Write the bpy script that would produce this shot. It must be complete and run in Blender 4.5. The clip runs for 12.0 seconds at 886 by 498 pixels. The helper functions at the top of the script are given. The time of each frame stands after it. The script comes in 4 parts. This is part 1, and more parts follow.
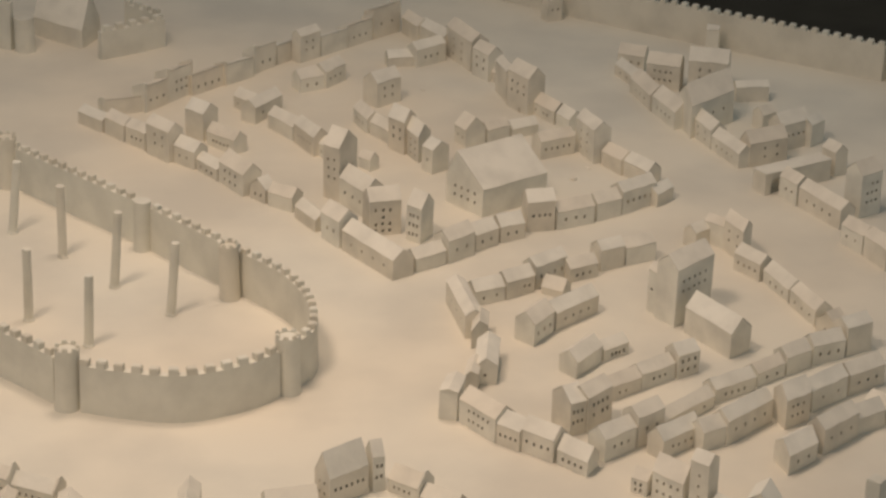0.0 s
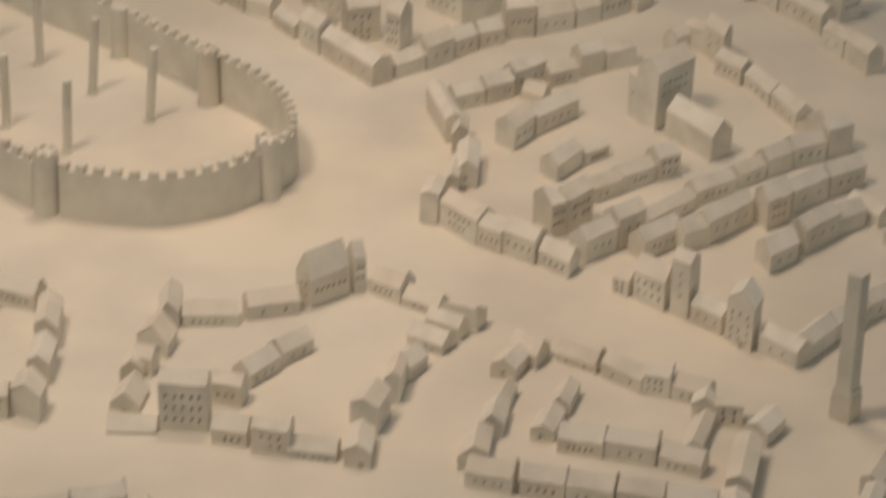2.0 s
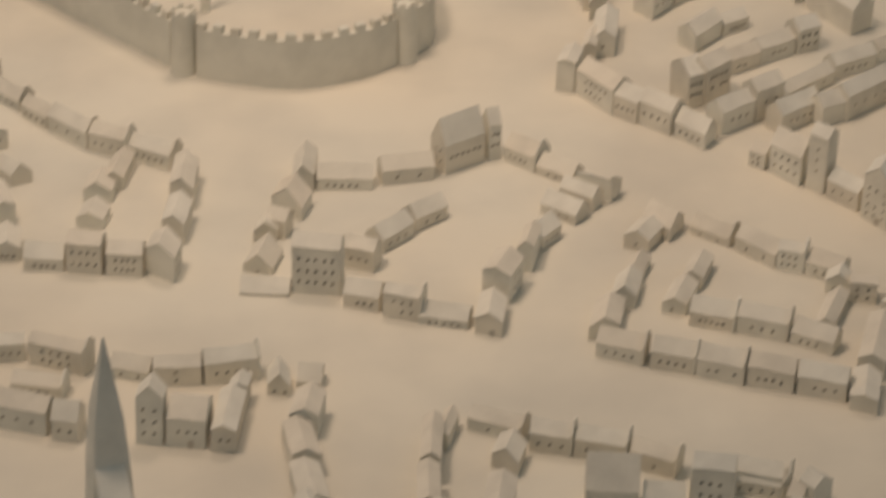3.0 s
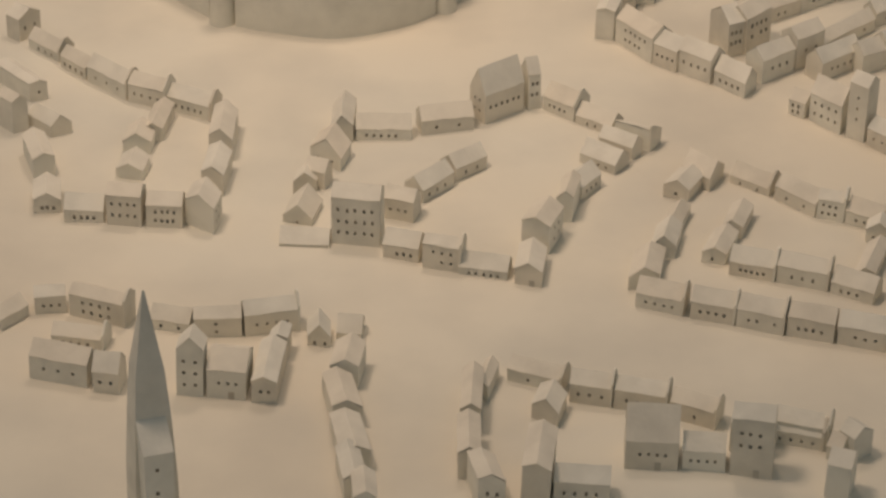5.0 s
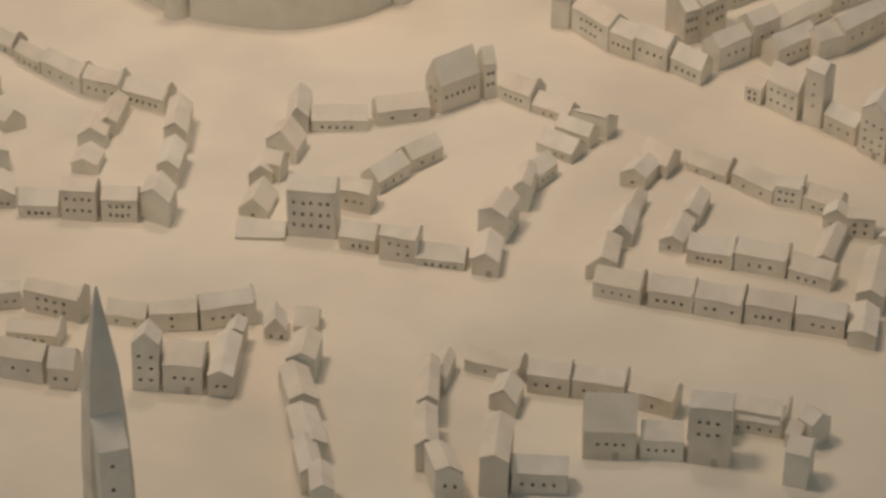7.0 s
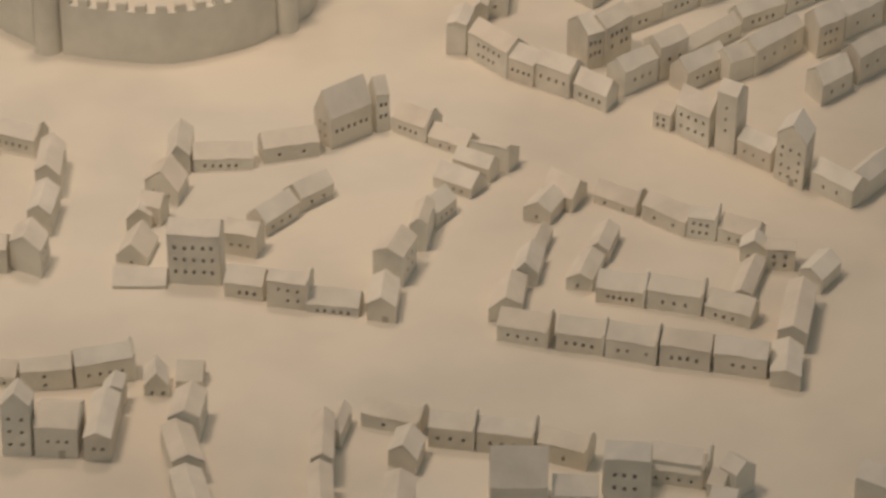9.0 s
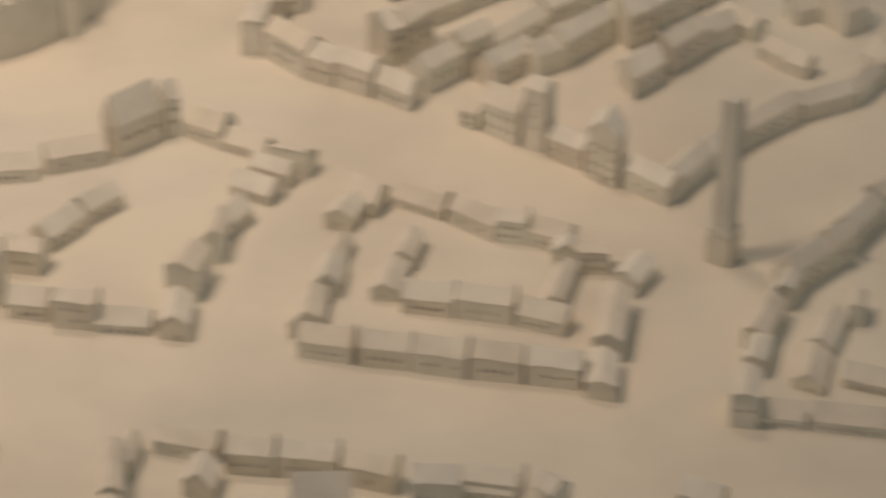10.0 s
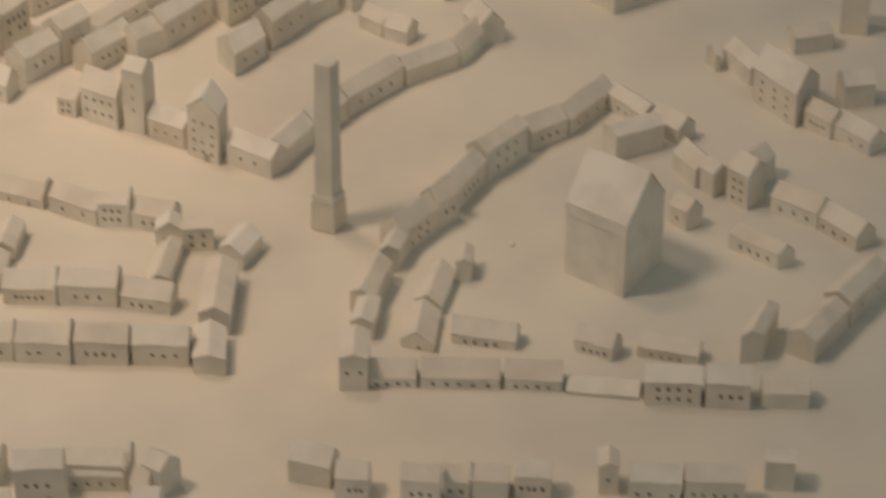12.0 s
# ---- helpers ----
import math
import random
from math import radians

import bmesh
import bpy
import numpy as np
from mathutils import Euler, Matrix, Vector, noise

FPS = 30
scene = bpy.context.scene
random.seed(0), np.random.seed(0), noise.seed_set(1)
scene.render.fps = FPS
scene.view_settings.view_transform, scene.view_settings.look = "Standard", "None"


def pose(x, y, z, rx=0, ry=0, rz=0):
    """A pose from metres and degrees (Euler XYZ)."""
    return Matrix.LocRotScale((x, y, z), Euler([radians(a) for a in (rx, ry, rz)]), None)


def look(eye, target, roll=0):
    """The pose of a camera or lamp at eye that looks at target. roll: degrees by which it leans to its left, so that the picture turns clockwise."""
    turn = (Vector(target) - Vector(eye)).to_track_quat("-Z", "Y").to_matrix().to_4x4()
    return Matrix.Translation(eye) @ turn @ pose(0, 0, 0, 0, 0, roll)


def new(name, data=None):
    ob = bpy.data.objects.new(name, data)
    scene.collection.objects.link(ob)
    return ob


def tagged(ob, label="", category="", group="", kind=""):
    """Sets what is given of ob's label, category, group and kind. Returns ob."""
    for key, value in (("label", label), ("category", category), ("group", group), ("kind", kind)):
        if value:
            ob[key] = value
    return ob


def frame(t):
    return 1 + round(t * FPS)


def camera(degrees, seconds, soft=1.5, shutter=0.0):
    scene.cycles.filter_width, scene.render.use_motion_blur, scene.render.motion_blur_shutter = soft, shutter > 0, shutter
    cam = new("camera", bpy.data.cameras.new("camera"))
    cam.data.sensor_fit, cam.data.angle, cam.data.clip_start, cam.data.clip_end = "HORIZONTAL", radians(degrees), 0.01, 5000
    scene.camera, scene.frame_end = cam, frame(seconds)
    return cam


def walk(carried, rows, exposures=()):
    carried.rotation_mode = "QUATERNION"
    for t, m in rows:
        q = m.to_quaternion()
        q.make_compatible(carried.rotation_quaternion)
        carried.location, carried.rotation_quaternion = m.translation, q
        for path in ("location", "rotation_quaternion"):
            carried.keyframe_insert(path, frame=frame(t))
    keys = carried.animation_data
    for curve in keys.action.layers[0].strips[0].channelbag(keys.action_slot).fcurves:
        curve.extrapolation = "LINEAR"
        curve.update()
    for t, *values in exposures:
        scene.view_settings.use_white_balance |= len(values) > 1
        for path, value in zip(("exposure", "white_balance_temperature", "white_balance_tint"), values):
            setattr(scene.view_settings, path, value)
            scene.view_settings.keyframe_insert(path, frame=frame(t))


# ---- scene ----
cam = camera(18, 12.0, soft=2.7, shutter=0.9)
walk(cam, [
    (0, pose(0.0149, -0.0066, 1.6826, 65.678, -1.467, -2.608)),
    (0.5, pose(0.0193, -0.0081, 1.6752, 65.625, -1.416, -2.513)),
    (1, pose(0.0282, -0.0013, 1.6723, 64.533, -1.282, -3.058)),
    (1.5, pose(0.0232, -0.005, 1.6626, 63.674, -1.352, -3.557)),
    (2, pose(0.0087, -0.0154, 1.6362, 62.373, -1.439, -3.188)),
    (2.5, pose(0.0018, -0.005, 1.6518, 60.497, -1.532, -1.688)),
    (3, pose(-0.0005, -0.0057, 1.6426, 59.415, -1.395, -0.25)),
    (3.5, pose(-0.0019, -0.0018, 1.6428, 58.262, -1.221, 0.504)),
    (5.5, pose(0.0, 0.0, 1.65, 58.231, -0.739, 0.288)),
    (6, pose(0.0034, 0.004, 1.6486, 58.166, -0.647, 0.284)),
    (6.5, pose(0.0087, 0.0084, 1.646, 58.017, -0.684, 0.07)),
    (7, pose(0.0127, 0.0085, 1.6469, 58.016, -0.613, -0.54)),
    (7.2, pose(0.0185, 0.0105, 1.6589, 57.86, -0.504, -0.806)),
    (8.8, pose(0.0226, 0.1606, 1.5585, 58.616, -0.408, -2.765)),
    (9, pose(0.0313, 0.1862, 1.5508, 58.669, -0.383, -2.907)),
    (9.5, pose(0.0443, 0.2466, 1.5098, 58.918, -0.359, -3.49)),
    (10, pose(0.0722, 0.3239, 1.4896, 58.486, -0.905, -6.687)),
    (10.5, pose(0.1127, 0.3217, 1.4677, 59.218, -0.448, -10.112)),
    (11, pose(0.1431, 0.3168, 1.4519, 59.795, -0.197, -12.213)),
    (11.5, pose(0.1497, 0.3156, 1.4584, 59.357, -0.235, -13.367)),
    (12, pose(0.1605, 0.3113, 1.4379, 58.903, -0.438, -14.293)),
], exposures=[(0.0, -0.71, 6430, 10), (1.5, -0.8, 6490, 10), (3.0, -0.9, 6570, 10), (9.0, -0.91, 6660, 11), (12.0, -0.75, 6850, 12)])

# ---- light: warm lamps high over the table, dim cooler room light round them ----
world = bpy.data.worlds.new("room_light")
scene.world = world
world.use_nodes = True
world.node_tree.nodes["Background"].inputs[0].default_value = (0.80, 0.865, 0.845, 1)
world.node_tree.nodes["Background"].inputs[1].default_value = 0.335


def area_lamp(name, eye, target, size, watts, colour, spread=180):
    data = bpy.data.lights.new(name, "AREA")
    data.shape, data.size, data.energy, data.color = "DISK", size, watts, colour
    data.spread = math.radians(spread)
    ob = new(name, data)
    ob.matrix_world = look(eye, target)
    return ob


area_lamp("ceiling_lamp", (-0.85, 2.5, 2.8), (0.05, 2.95, 0), 0.65, 15.5, (1.0, 0.755, 0.56), 96)
area_lamp("ceiling_lamp", (0.02, 3.72, 2.7), (-0.12, 3.45, 0), 0.65, 7.2, (1.0, 0.755, 0.56), 78)
# Unseen cool fill, added to tint the blocks near the town wall.
area_lamp("far_cool_fill", (1.5, 5.4, 1.7), (0.6, 4.2, 0), 0.9, 1.0, (0.68, 0.97, 1.0))


# ---- materials ----
def material(name, colour, rough=0.85, grain=600.0, blot=9.0, vary=0.06, bump=0.25, bump_scale=180.0, tint=None, patchy=False):
    m = bpy.data.materials.new(name)
    m.use_nodes = True
    nt = m.node_tree
    n, ln = nt.nodes, nt.links
    bsdf = n["Principled BSDF"]
    bsdf.inputs["Roughness"].default_value = rough
    bsdf.inputs["Specular IOR Level"].default_value = 0.25
    co = n.new("ShaderNodeTexCoord")
    geo = n.new("ShaderNodeNewGeometry")
    inf = n.new("ShaderNodeObjectInfo")
    big, small = n.new("ShaderNodeTexNoise"), n.new("ShaderNodeTexNoise")
    big.inputs["Scale"].default_value, small.inputs["Scale"].default_value = blot, grain
    big.inputs["Detail"].default_value, small.inputs["Detail"].default_value = 5, 3
    for t in (big, small):
        ln.new(geo.outputs["Position"], t.inputs["Vector"])
    mix = n.new("ShaderNodeMix")
    mix.data_type = "RGBA"
    low = tint or [c * (1 - 2.2 * vary) for c in colour]
    mix.inputs["A"].default_value = (*low, 1)
    mix.inputs["B"].default_value = (*[min(1, c * (1 + vary * 0.4)) for c in colour], 1)
    ramp = n.new("ShaderNodeMapRange")
    ramp.inputs["From Min"].default_value, ramp.inputs["From Max"].default_value = 0.32, 0.6
    ln.new(big.outputs["Fac"], ramp.inputs["Value"])
    ln.new(ramp.outputs["Result"], mix.inputs["Factor"])
    hsv = n.new("ShaderNodeHueSaturation")
    ln.new(mix.outputs["Result"], hsv.inputs["Color"])
    val = n.new("ShaderNodeMath")
    val.operation = "MULTIPLY_ADD"
    val.inputs[1].default_value, val.inputs[2].default_value = vary * 1.6, 1 - vary * 1.2
    add = n.new("ShaderNodeMath")
    add.operation = "MULTIPLY_ADD"
    add.inputs[1].default_value = 0.5
    ln.new(small.outputs["Fac"], add.inputs[0])
    ln.new(inf.outputs["Random"], add.inputs[2])
    ln.new(add.outputs[0], val.inputs[0])
    ln.new(val.outputs[0], hsv.inputs["Value"])
    drift = n.new("ShaderNodeMix")
    drift.data_type, drift.blend_type = "RGBA", "MULTIPLY"
    drift.inputs["Factor"].default_value = 1.0
    shade = n.new("ShaderNodeValToRGB")
    shade.color_ramp.elements[0].color = (1.0, 0.965, 0.92, 1)
    shade.color_ramp.elements[1].color = (0.975, 0.985, 0.98, 1)
    if patchy:
        wide = n.new("ShaderNodeTexNoise")
        wide.inputs["Scale"].default_value, wide.inputs["Detail"].default_value = 1.3, 3
        ln.new(geo.outputs["Position"], wide.inputs["Vector"])
        shade.color_ramp.elements[0].position, shade.color_ramp.elements[1].position = 0.38, 0.64
        ln.new(wide.outputs["Fac"], shade.inputs["Fac"])
    else:
        ln.new(inf.outputs["Random"], shade.inputs["Fac"])
    ln.new(hsv.outputs["Color"], drift.inputs["A"])
    ln.new(shade.outputs["Color"], drift.inputs["B"])
    ln.new(drift.outputs["Result"], bsdf.inputs["Base Color"])
    rel = n.new("ShaderNodeTexNoise")
    rel.inputs["Scale"].default_value, rel.inputs["Detail"].default_value = bump_scale, 6
    ln.new(geo.outputs["Position"], rel.inputs["Vector"])
    bp = n.new("ShaderNodeBump")
    bp.inputs["Strength"].default_value, bp.inputs["Distance"].default_value = bump, 0.002
    ln.new(rel.outputs["Fac"], bp.inputs["Height"])
    ln.new(bp.outputs["Normal"], bsdf.inputs["Normal"])
    return m


PLASTER = material("white_plaster", (0.84, 0.81, 0.735), vary=0.07, blot=22)
ROOF = material("white_card_roof", (0.86, 0.825, 0.75), vary=0.05, blot=26)
# Shade inside the window holes is put into this darker colour; doors share it.
REVEAL_SHADE_DOOR = material("reveal_shade_and_door", (0.58, 0.545, 0.48), vary=0.05)
STONE = material("castle_plaster", (0.78, 0.76, 0.69), vary=0.06, blot=18)
GROUND = material("painted_board", (0.79, 0.755, 0.675), vary=0.065, blot=5, bump=0.4, bump_scale=14.0, tint=(0.69, 0.665, 0.605), patchy=True)
DARK = material("dark_room", (0.11, 0.095, 0.075), vary=0.2, blot=3)


# ---- mesh helpers ----
def mesh(name, verts, faces):
    me = bpy.data.meshes.new(name)
    me.from_pydata(verts, [], faces)
    me.update()
    return me


def part_of(name, me, mat, parent, m=None, label=""):
    if not me.materials:
        me.materials.append(mat)
    ob = new(name, me)
    ob.parent = parent
    if m is not None:
        ob.matrix_local = m
    return tagged(ob, label)


def finished(bm, name, smooth=False):
    bmesh.ops.recalc_face_normals(bm, faces=bm.faces)
    me = bpy.data.meshes.new(name)
    bm.to_mesh(me)
    bm.free()
    if smooth:
        for p in me.polygons:
            p.use_smooth = True
    return me


def box_mesh(name, w, d, h, bevel=0.0, top=1.0):
    """A block standing on z = 0, its top scaled by top, its edges worn by bevel."""
    bm = bmesh.new()
    bmesh.ops.create_cube(bm, size=1)
    for v in bm.verts:
        k = top if v.co.z > 0 else 1
        v.co = Vector((v.co.x * w * k, v.co.y * d * k, (v.co.z + 0.5) * h))
    if bevel:
        bmesh.ops.bevel(bm, geom=list(bm.edges), offset=bevel, segments=2, affect="EDGES")
    return finished(bm, name)


def lathe_mesh(name, profile, sides=20):
    """A turned body from (radius, height) pairs, closed at both ends."""
    bm = bmesh.new()
    rings = []
    for r, z in profile:
        rings.append([bm.verts.new((r * math.cos(2 * math.pi * k / sides), r * math.sin(2 * math.pi * k / sides), z)) for k in range(sides)])
    for lo, hi in zip(rings, rings[1:]):
        for k in range(sides):
            bm.faces.new((lo[k], lo[(k + 1) % sides], hi[(k + 1) % sides], hi[k]))
    bm.faces.new(rings[-1])
    bm.faces.new(rings[0][::-1])
    return finished(bm, name)


def thing(name, m, label, category, group=""):
    ob = new(name)
    ob.empty_display_size = 0.01
    ob.matrix_world = m
    return tagged(ob, label, category, group)


# ---- table, ground and room ----
def slab(name, outline, z0, z1, mat, label, category):
    bm = bmesh.new()
    base = bm.faces.new([bm.verts.new((x, y, z0)) for x, y in outline])
    up = bmesh.ops.extrude_face_region(bm, geom=[base])
    bmesh.ops.translate(bm, verts=[v for v in up["geom"] if isinstance(v, bmesh.types.BMVert)], vec=(0, 0, z1 - z0))
    me = finished(bm, name)
    me.materials.append(mat)
    return tagged(new(name, me), label, category, kind="structure")


slab("ground", [(-1.0, 1.7), (1.95, 1.7), (1.95, 3.86), (0.24, 5.01), (0.1, 5.3), (-1.0, 5.3)], -0.04, 0.0, GROUND,
     "cream-white painted model ground, smooth with faint stains", "ground")
slab("plinth", [(-0.96, 1.74), (1.91, 1.74), (1.91, 3.83), (0.22, 4.97), (0.07, 5.26), (-0.96, 5.26)], -0.8, -0.0405, DARK,
     "dark closed plinth carrying the model board", "plinth")
slab("floor", [(-4, -1.5), (6, -1.5), (6, 8), (-4, 8)], -0.85, -0.8, DARK, "dark room floor beyond the model table", "floor")
slab("wall_north", [(-4, 8), (6, 8), (6, 8.1), (-4, 8.1)], -0.8, 3.5, DARK, "dark room wall behind the model table", "wall")


# ---- houses ----
def opened(x0, x1, z0, z1, holes):
    """Cells of a wall between the given limits, in its own plane, left open at the holes (xa, xb, za, zb)."""
    xs = sorted({x0, x1, *[v for h in holes for v in h[:2]]})
    zs = sorted({z0, z1, *[v for h in holes for v in h[2:]]})
    cells = []
    for xa, xb in zip(xs, xs[1:]):
        for za, zb in zip(zs, zs[1:]):
            cx, cz = (xa + xb) / 2, (za + zb) / 2
            if not any(h[0] < cx < h[1] and h[2] < cz < h[3] for h in holes):
                cells.append((xa, xb, za, zb))
    return cells


REVEALS = {}


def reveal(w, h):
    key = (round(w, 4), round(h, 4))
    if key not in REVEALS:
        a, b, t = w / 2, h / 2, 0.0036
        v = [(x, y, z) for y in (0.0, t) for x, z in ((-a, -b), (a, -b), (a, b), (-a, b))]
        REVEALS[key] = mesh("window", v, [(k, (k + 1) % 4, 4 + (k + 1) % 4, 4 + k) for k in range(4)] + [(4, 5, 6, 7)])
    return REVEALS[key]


def windows(count, length, height, rng, low=0.0, size=1.0):
    """Openings of a wall, as (xa, xb, za, zb), for a count such as 4x2."""
    if not count:
        return []
    cols, rows = (int(k) for k in count.split("x"))
    width = length * rng.choice((0.62, 0.72, 0.84))
    step = width / cols
    w = round(min(rng.choice((0.0028, 0.0031, 0.0034)) * size, step * 0.5), 4)
    tall = round(min(rng.choice((0.0036, 0.0042, 0.0048)) * size, height * 0.5 / rows), 4)
    shift = rng.uniform(-0.3, 0.3) * (length * 0.84 - width)
    out = []
    rise = height * (0.78 if rows > 1 else 0.62) - low
    for r in range(rows):
        z = low + rise - r * min(rise / max(rows, 1), 0.0145) - (0.0 if rows > 1 else tall * 0.2) - tall * 0.3
        for c in range(cols):
            if rng.random() < 0.03 and cols > 2:
                continue
            x = shift - width / 2 + step * (c + 0.5) + rng.uniform(-0.0007, 0.0007)
            zz = z + rng.uniform(-0.0005, 0.0005)
            out.append((x - w / 2, x + w / 2, zz - tall / 2, zz + tall / 2))
    return out


COUNT = {"1": "one storey", "2": "two storeys", "3": "three storeys", "4": "four storeys", "5": "five storeys"}


def house(x, y, turn, length, depth, height, rise, ridge, count, side="", skew=0.0, extra="", crest=None):
    rng = random.Random(int(abs(x) * 9000 + abs(y) * 700))
    a, b = length / 2 - 0.0011, depth / 2
    h = height * rng.uniform(0.98, 1.02)
    look_of = "small open windows" if count else "blank walls"
    tall = COUNT[count.split("x")[1]] if count else ("tall" if h > 0.04 else "low")
    ob = thing("house", pose(x, y, -0.001, rng.uniform(-1.2, 1.2), rng.uniform(-1.2, 1.2), turn + rng.uniform(-0.8, 0.8)),
               f"white plaster model house, {tall}, {look_of}, {'gabled front' if ridge == 'gable' else 'lean-to roof' if ridge == 'shed' else 'long roof'}", "model house", BLOCK)
    verts, faces = [], []

    def put(*pts):
        faces.append(tuple(range(len(verts), len(verts) + len(pts))))
        verts.extend(pts)

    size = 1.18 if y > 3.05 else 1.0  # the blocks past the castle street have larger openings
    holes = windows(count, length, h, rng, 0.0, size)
    face = h + rise if ridge == "shed" else h
    for xa, xb, za, zb in opened(-a, a, 0.0, face, holes):
        put((xa, -b, za), (xb, -b, za), (xb, -b, zb), (xa, -b, zb))
    off = rng.uniform(-0.05, 0.05) if crest is None else crest
    sag = rng.uniform(-0.0008, 0.0008)
    put((a, b, 0), (-a, b, 0), (-a, b, h), (a, b, h))
    flank = {}
    for s, key in ((1, "r"), (-1, "l")):
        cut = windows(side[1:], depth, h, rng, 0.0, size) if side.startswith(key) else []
        flank[s] = cut
        for ya, yb, za, zb in opened(-b, b, 0.0, h, cut):
            q = [(s * a, ya, za), (s * a, yb, za), (s * a, yb, zb), (s * a, ya, zb)]
            put(*(q if s > 0 else q[::-1]))
    top = h + rise
    if ridge == "gable":
        rx = off * a
        put((-a, -b, h), (a, -b, h), (rx, -b, top))
        put((a, b, h), (-a, b, h), (rx, b, top + sag))
        lines = [((-a, -b, h), (-a, b, h)), ((rx, -b, top), (rx, b, top + sag)), ((a, -b, h), (a, b, h))]
    elif ridge == "shed":
        # one slope falling away behind a high front wall
        for e in (a, -a):
            put((e, -b, h), (e, b, h), (e, -b, top))
        lines = [((-a, y, z), (a, y, z)) for y, z in ((-b, top), (0.0, h + rise / 2), (b, h))]
    else:
        ry = off * b
        put((a, -b, h), (a, b, h), (a, ry, top))
        put((-a, b, h), (-a, -b, h), (-a, ry, top + sag))
        lines = [((-a, -b, h), (a, -b, h)), ((-a, ry, top + sag), (a, ry, top)), ((-a, b, h), (a, b, h))]
    verts = [(px + skew * py, py, pz) for px, py, pz in verts]
    lines = [tuple((px + skew * py, py, pz) for px, py, pz in ln) for ln in lines]
    part_of("wall", mesh("wall", verts, faces), PLASTER, ob)
    # roof: two card slopes, a little thick, lapping over the walls
    t, lap = 0.0009, 0.0007
    eave = rng.choice((0.0, 0.0012, 0.0028))
    run = (Vector(lines[1][1]) - Vector(lines[1][0])).length
    n = max(2, min(6, int(run / 0.012) + 1))
    rv = []
    for k, (p, q) in enumerate(lines):
        p, q = Vector(p), Vector(q)
        way = (q - p).normalized()
        out = Vector((0, 0, 0))
        if k != 1:
            d = p - Vector(lines[1][0])
            out = (d - way * d.dot(way)).normalized() * lap
        for s in range(n):
            e = (p - way * 0.0003).lerp(q + way * 0.0003, s / (n - 1)) + out * rng.uniform(0.6, 1.6)
            if s == 0 and k == 1 and ridge == "gable":
                e -= way * eave
            e.z += rng.uniform(-0.0001, 0.0011)
            rv += [e + Vector((0, 0, 0.00012)), e + Vector((0, 0, t))]

    def at(k, s, hi):
        return (k * n + s) * 2 + hi

    rf = []
    for k in (0, 1):
        for s in range(n - 1):
            rf.append((at(k, s, 1), at(k, s + 1, 1), at(k + 1, s + 1, 1), at(k + 1, s, 1)))
            rf.append((at(k, s, 0), at(k + 1, s, 0), at(k + 1, s + 1, 0), at(k, s + 1, 0)))
        for s in (0, n - 1):
            rf.append((at(k, s, 0), at(k, s, 1), at(k + 1, s, 1), at(k + 1, s, 0)))
    for k in (0, 2):
        for s in range(n - 1):
            rf.append((at(k, s, 0), at(k, s + 1, 0), at(k, s + 1, 1), at(k, s, 1)))
    me = mesh("roof", [tuple(v) for v in rv], rf)
    part_of("roof", me, ROOF, ob)
    # an end wall that stands up above the roof, at the right (P) or the left (Q), bent a little outwards at its crest
    for key, side_of in (("P", 1), ("Q", -1)):
        if key not in extra:
            continue
        w, up = rng.uniform(0.0019, 0.003), rng.uniform(0.0052, 0.008)
        w *= 1.0 if key == "P" else 1.9
        peak = -b if ridge == "shed" else off * b
        prof = [(-b - 0.0006, 0.0), (b + 0.0006, 0.0), (b + 0.0006, h + up * 0.8), (peak + 0.003, top + up), (peak - 0.002, top + up), (-b - 0.0006, (top if ridge == "shed" else h) + up * 0.9)]
        lean = rng.uniform(0.0004, 0.0014)
        pv = [(side_of * (px + lean * (pz > h)) + skew * py, py, pz) for px in (a - w * 0.3, a + w * 0.7) for py, pz in prof]
        pf = [(5, 4, 3, 2, 1, 0), (6, 7, 8, 9, 10, 11)] + [(k, (k + 1) % 6, 6 + (k + 1) % 6, 6 + k) for k in range(6)]
        part_of("gable_parapet", mesh("gable_parapet", pv, pf), PLASTER, ob)
    if "F" in extra:
        # a raised border of card along the eave and the front corner of the left-hand wall
        for name, y0, y1, z0, z1 in (("corner_strip", -b, -b + 0.011, 0.0, h - 0.012), ("eave_strip", -b, b, h - 0.012, h - 0.0008)):
            sv = [(-a + skew * py + out, py, pz) for out in (0.0002, -0.0014) for py, pz in ((y0, z0), (y1, z0), (y1, z1), (y0, z1))]
            sf = [(0, 1, 2, 3), (7, 6, 5, 4)] + [(k, (k + 1) % 4, 4 + (k + 1) % 4, 4 + k) for k in range(4)]
            part_of(name, mesh(name, sv, sf), PLASTER, ob)
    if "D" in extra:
        part_of("door", box_mesh("door", 0.0062, 0.0012, min(0.0095, h * 0.4), 0.0003), REVEAL_SHADE_DOOR, ob, pose(length * 0.12 - skew * b, -b - 0.0002, 0.0))
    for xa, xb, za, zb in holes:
        part_of("window", reveal(xb - xa, zb - za), REVEAL_SHADE_DOOR, ob, pose((xa + xb) / 2 - skew * b, -b, (za + zb) / 2))
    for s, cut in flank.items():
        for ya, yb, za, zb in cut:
            part_of("window", reveal(yb - ya, zb - za), REVEAL_SHADE_DOOR, ob, pose(s * a + skew * (ya + yb) / 2, (ya + yb) / 2, (za + zb) / 2, 0, 0, 90 * s - math.degrees(math.atan(skew))))
    return ob


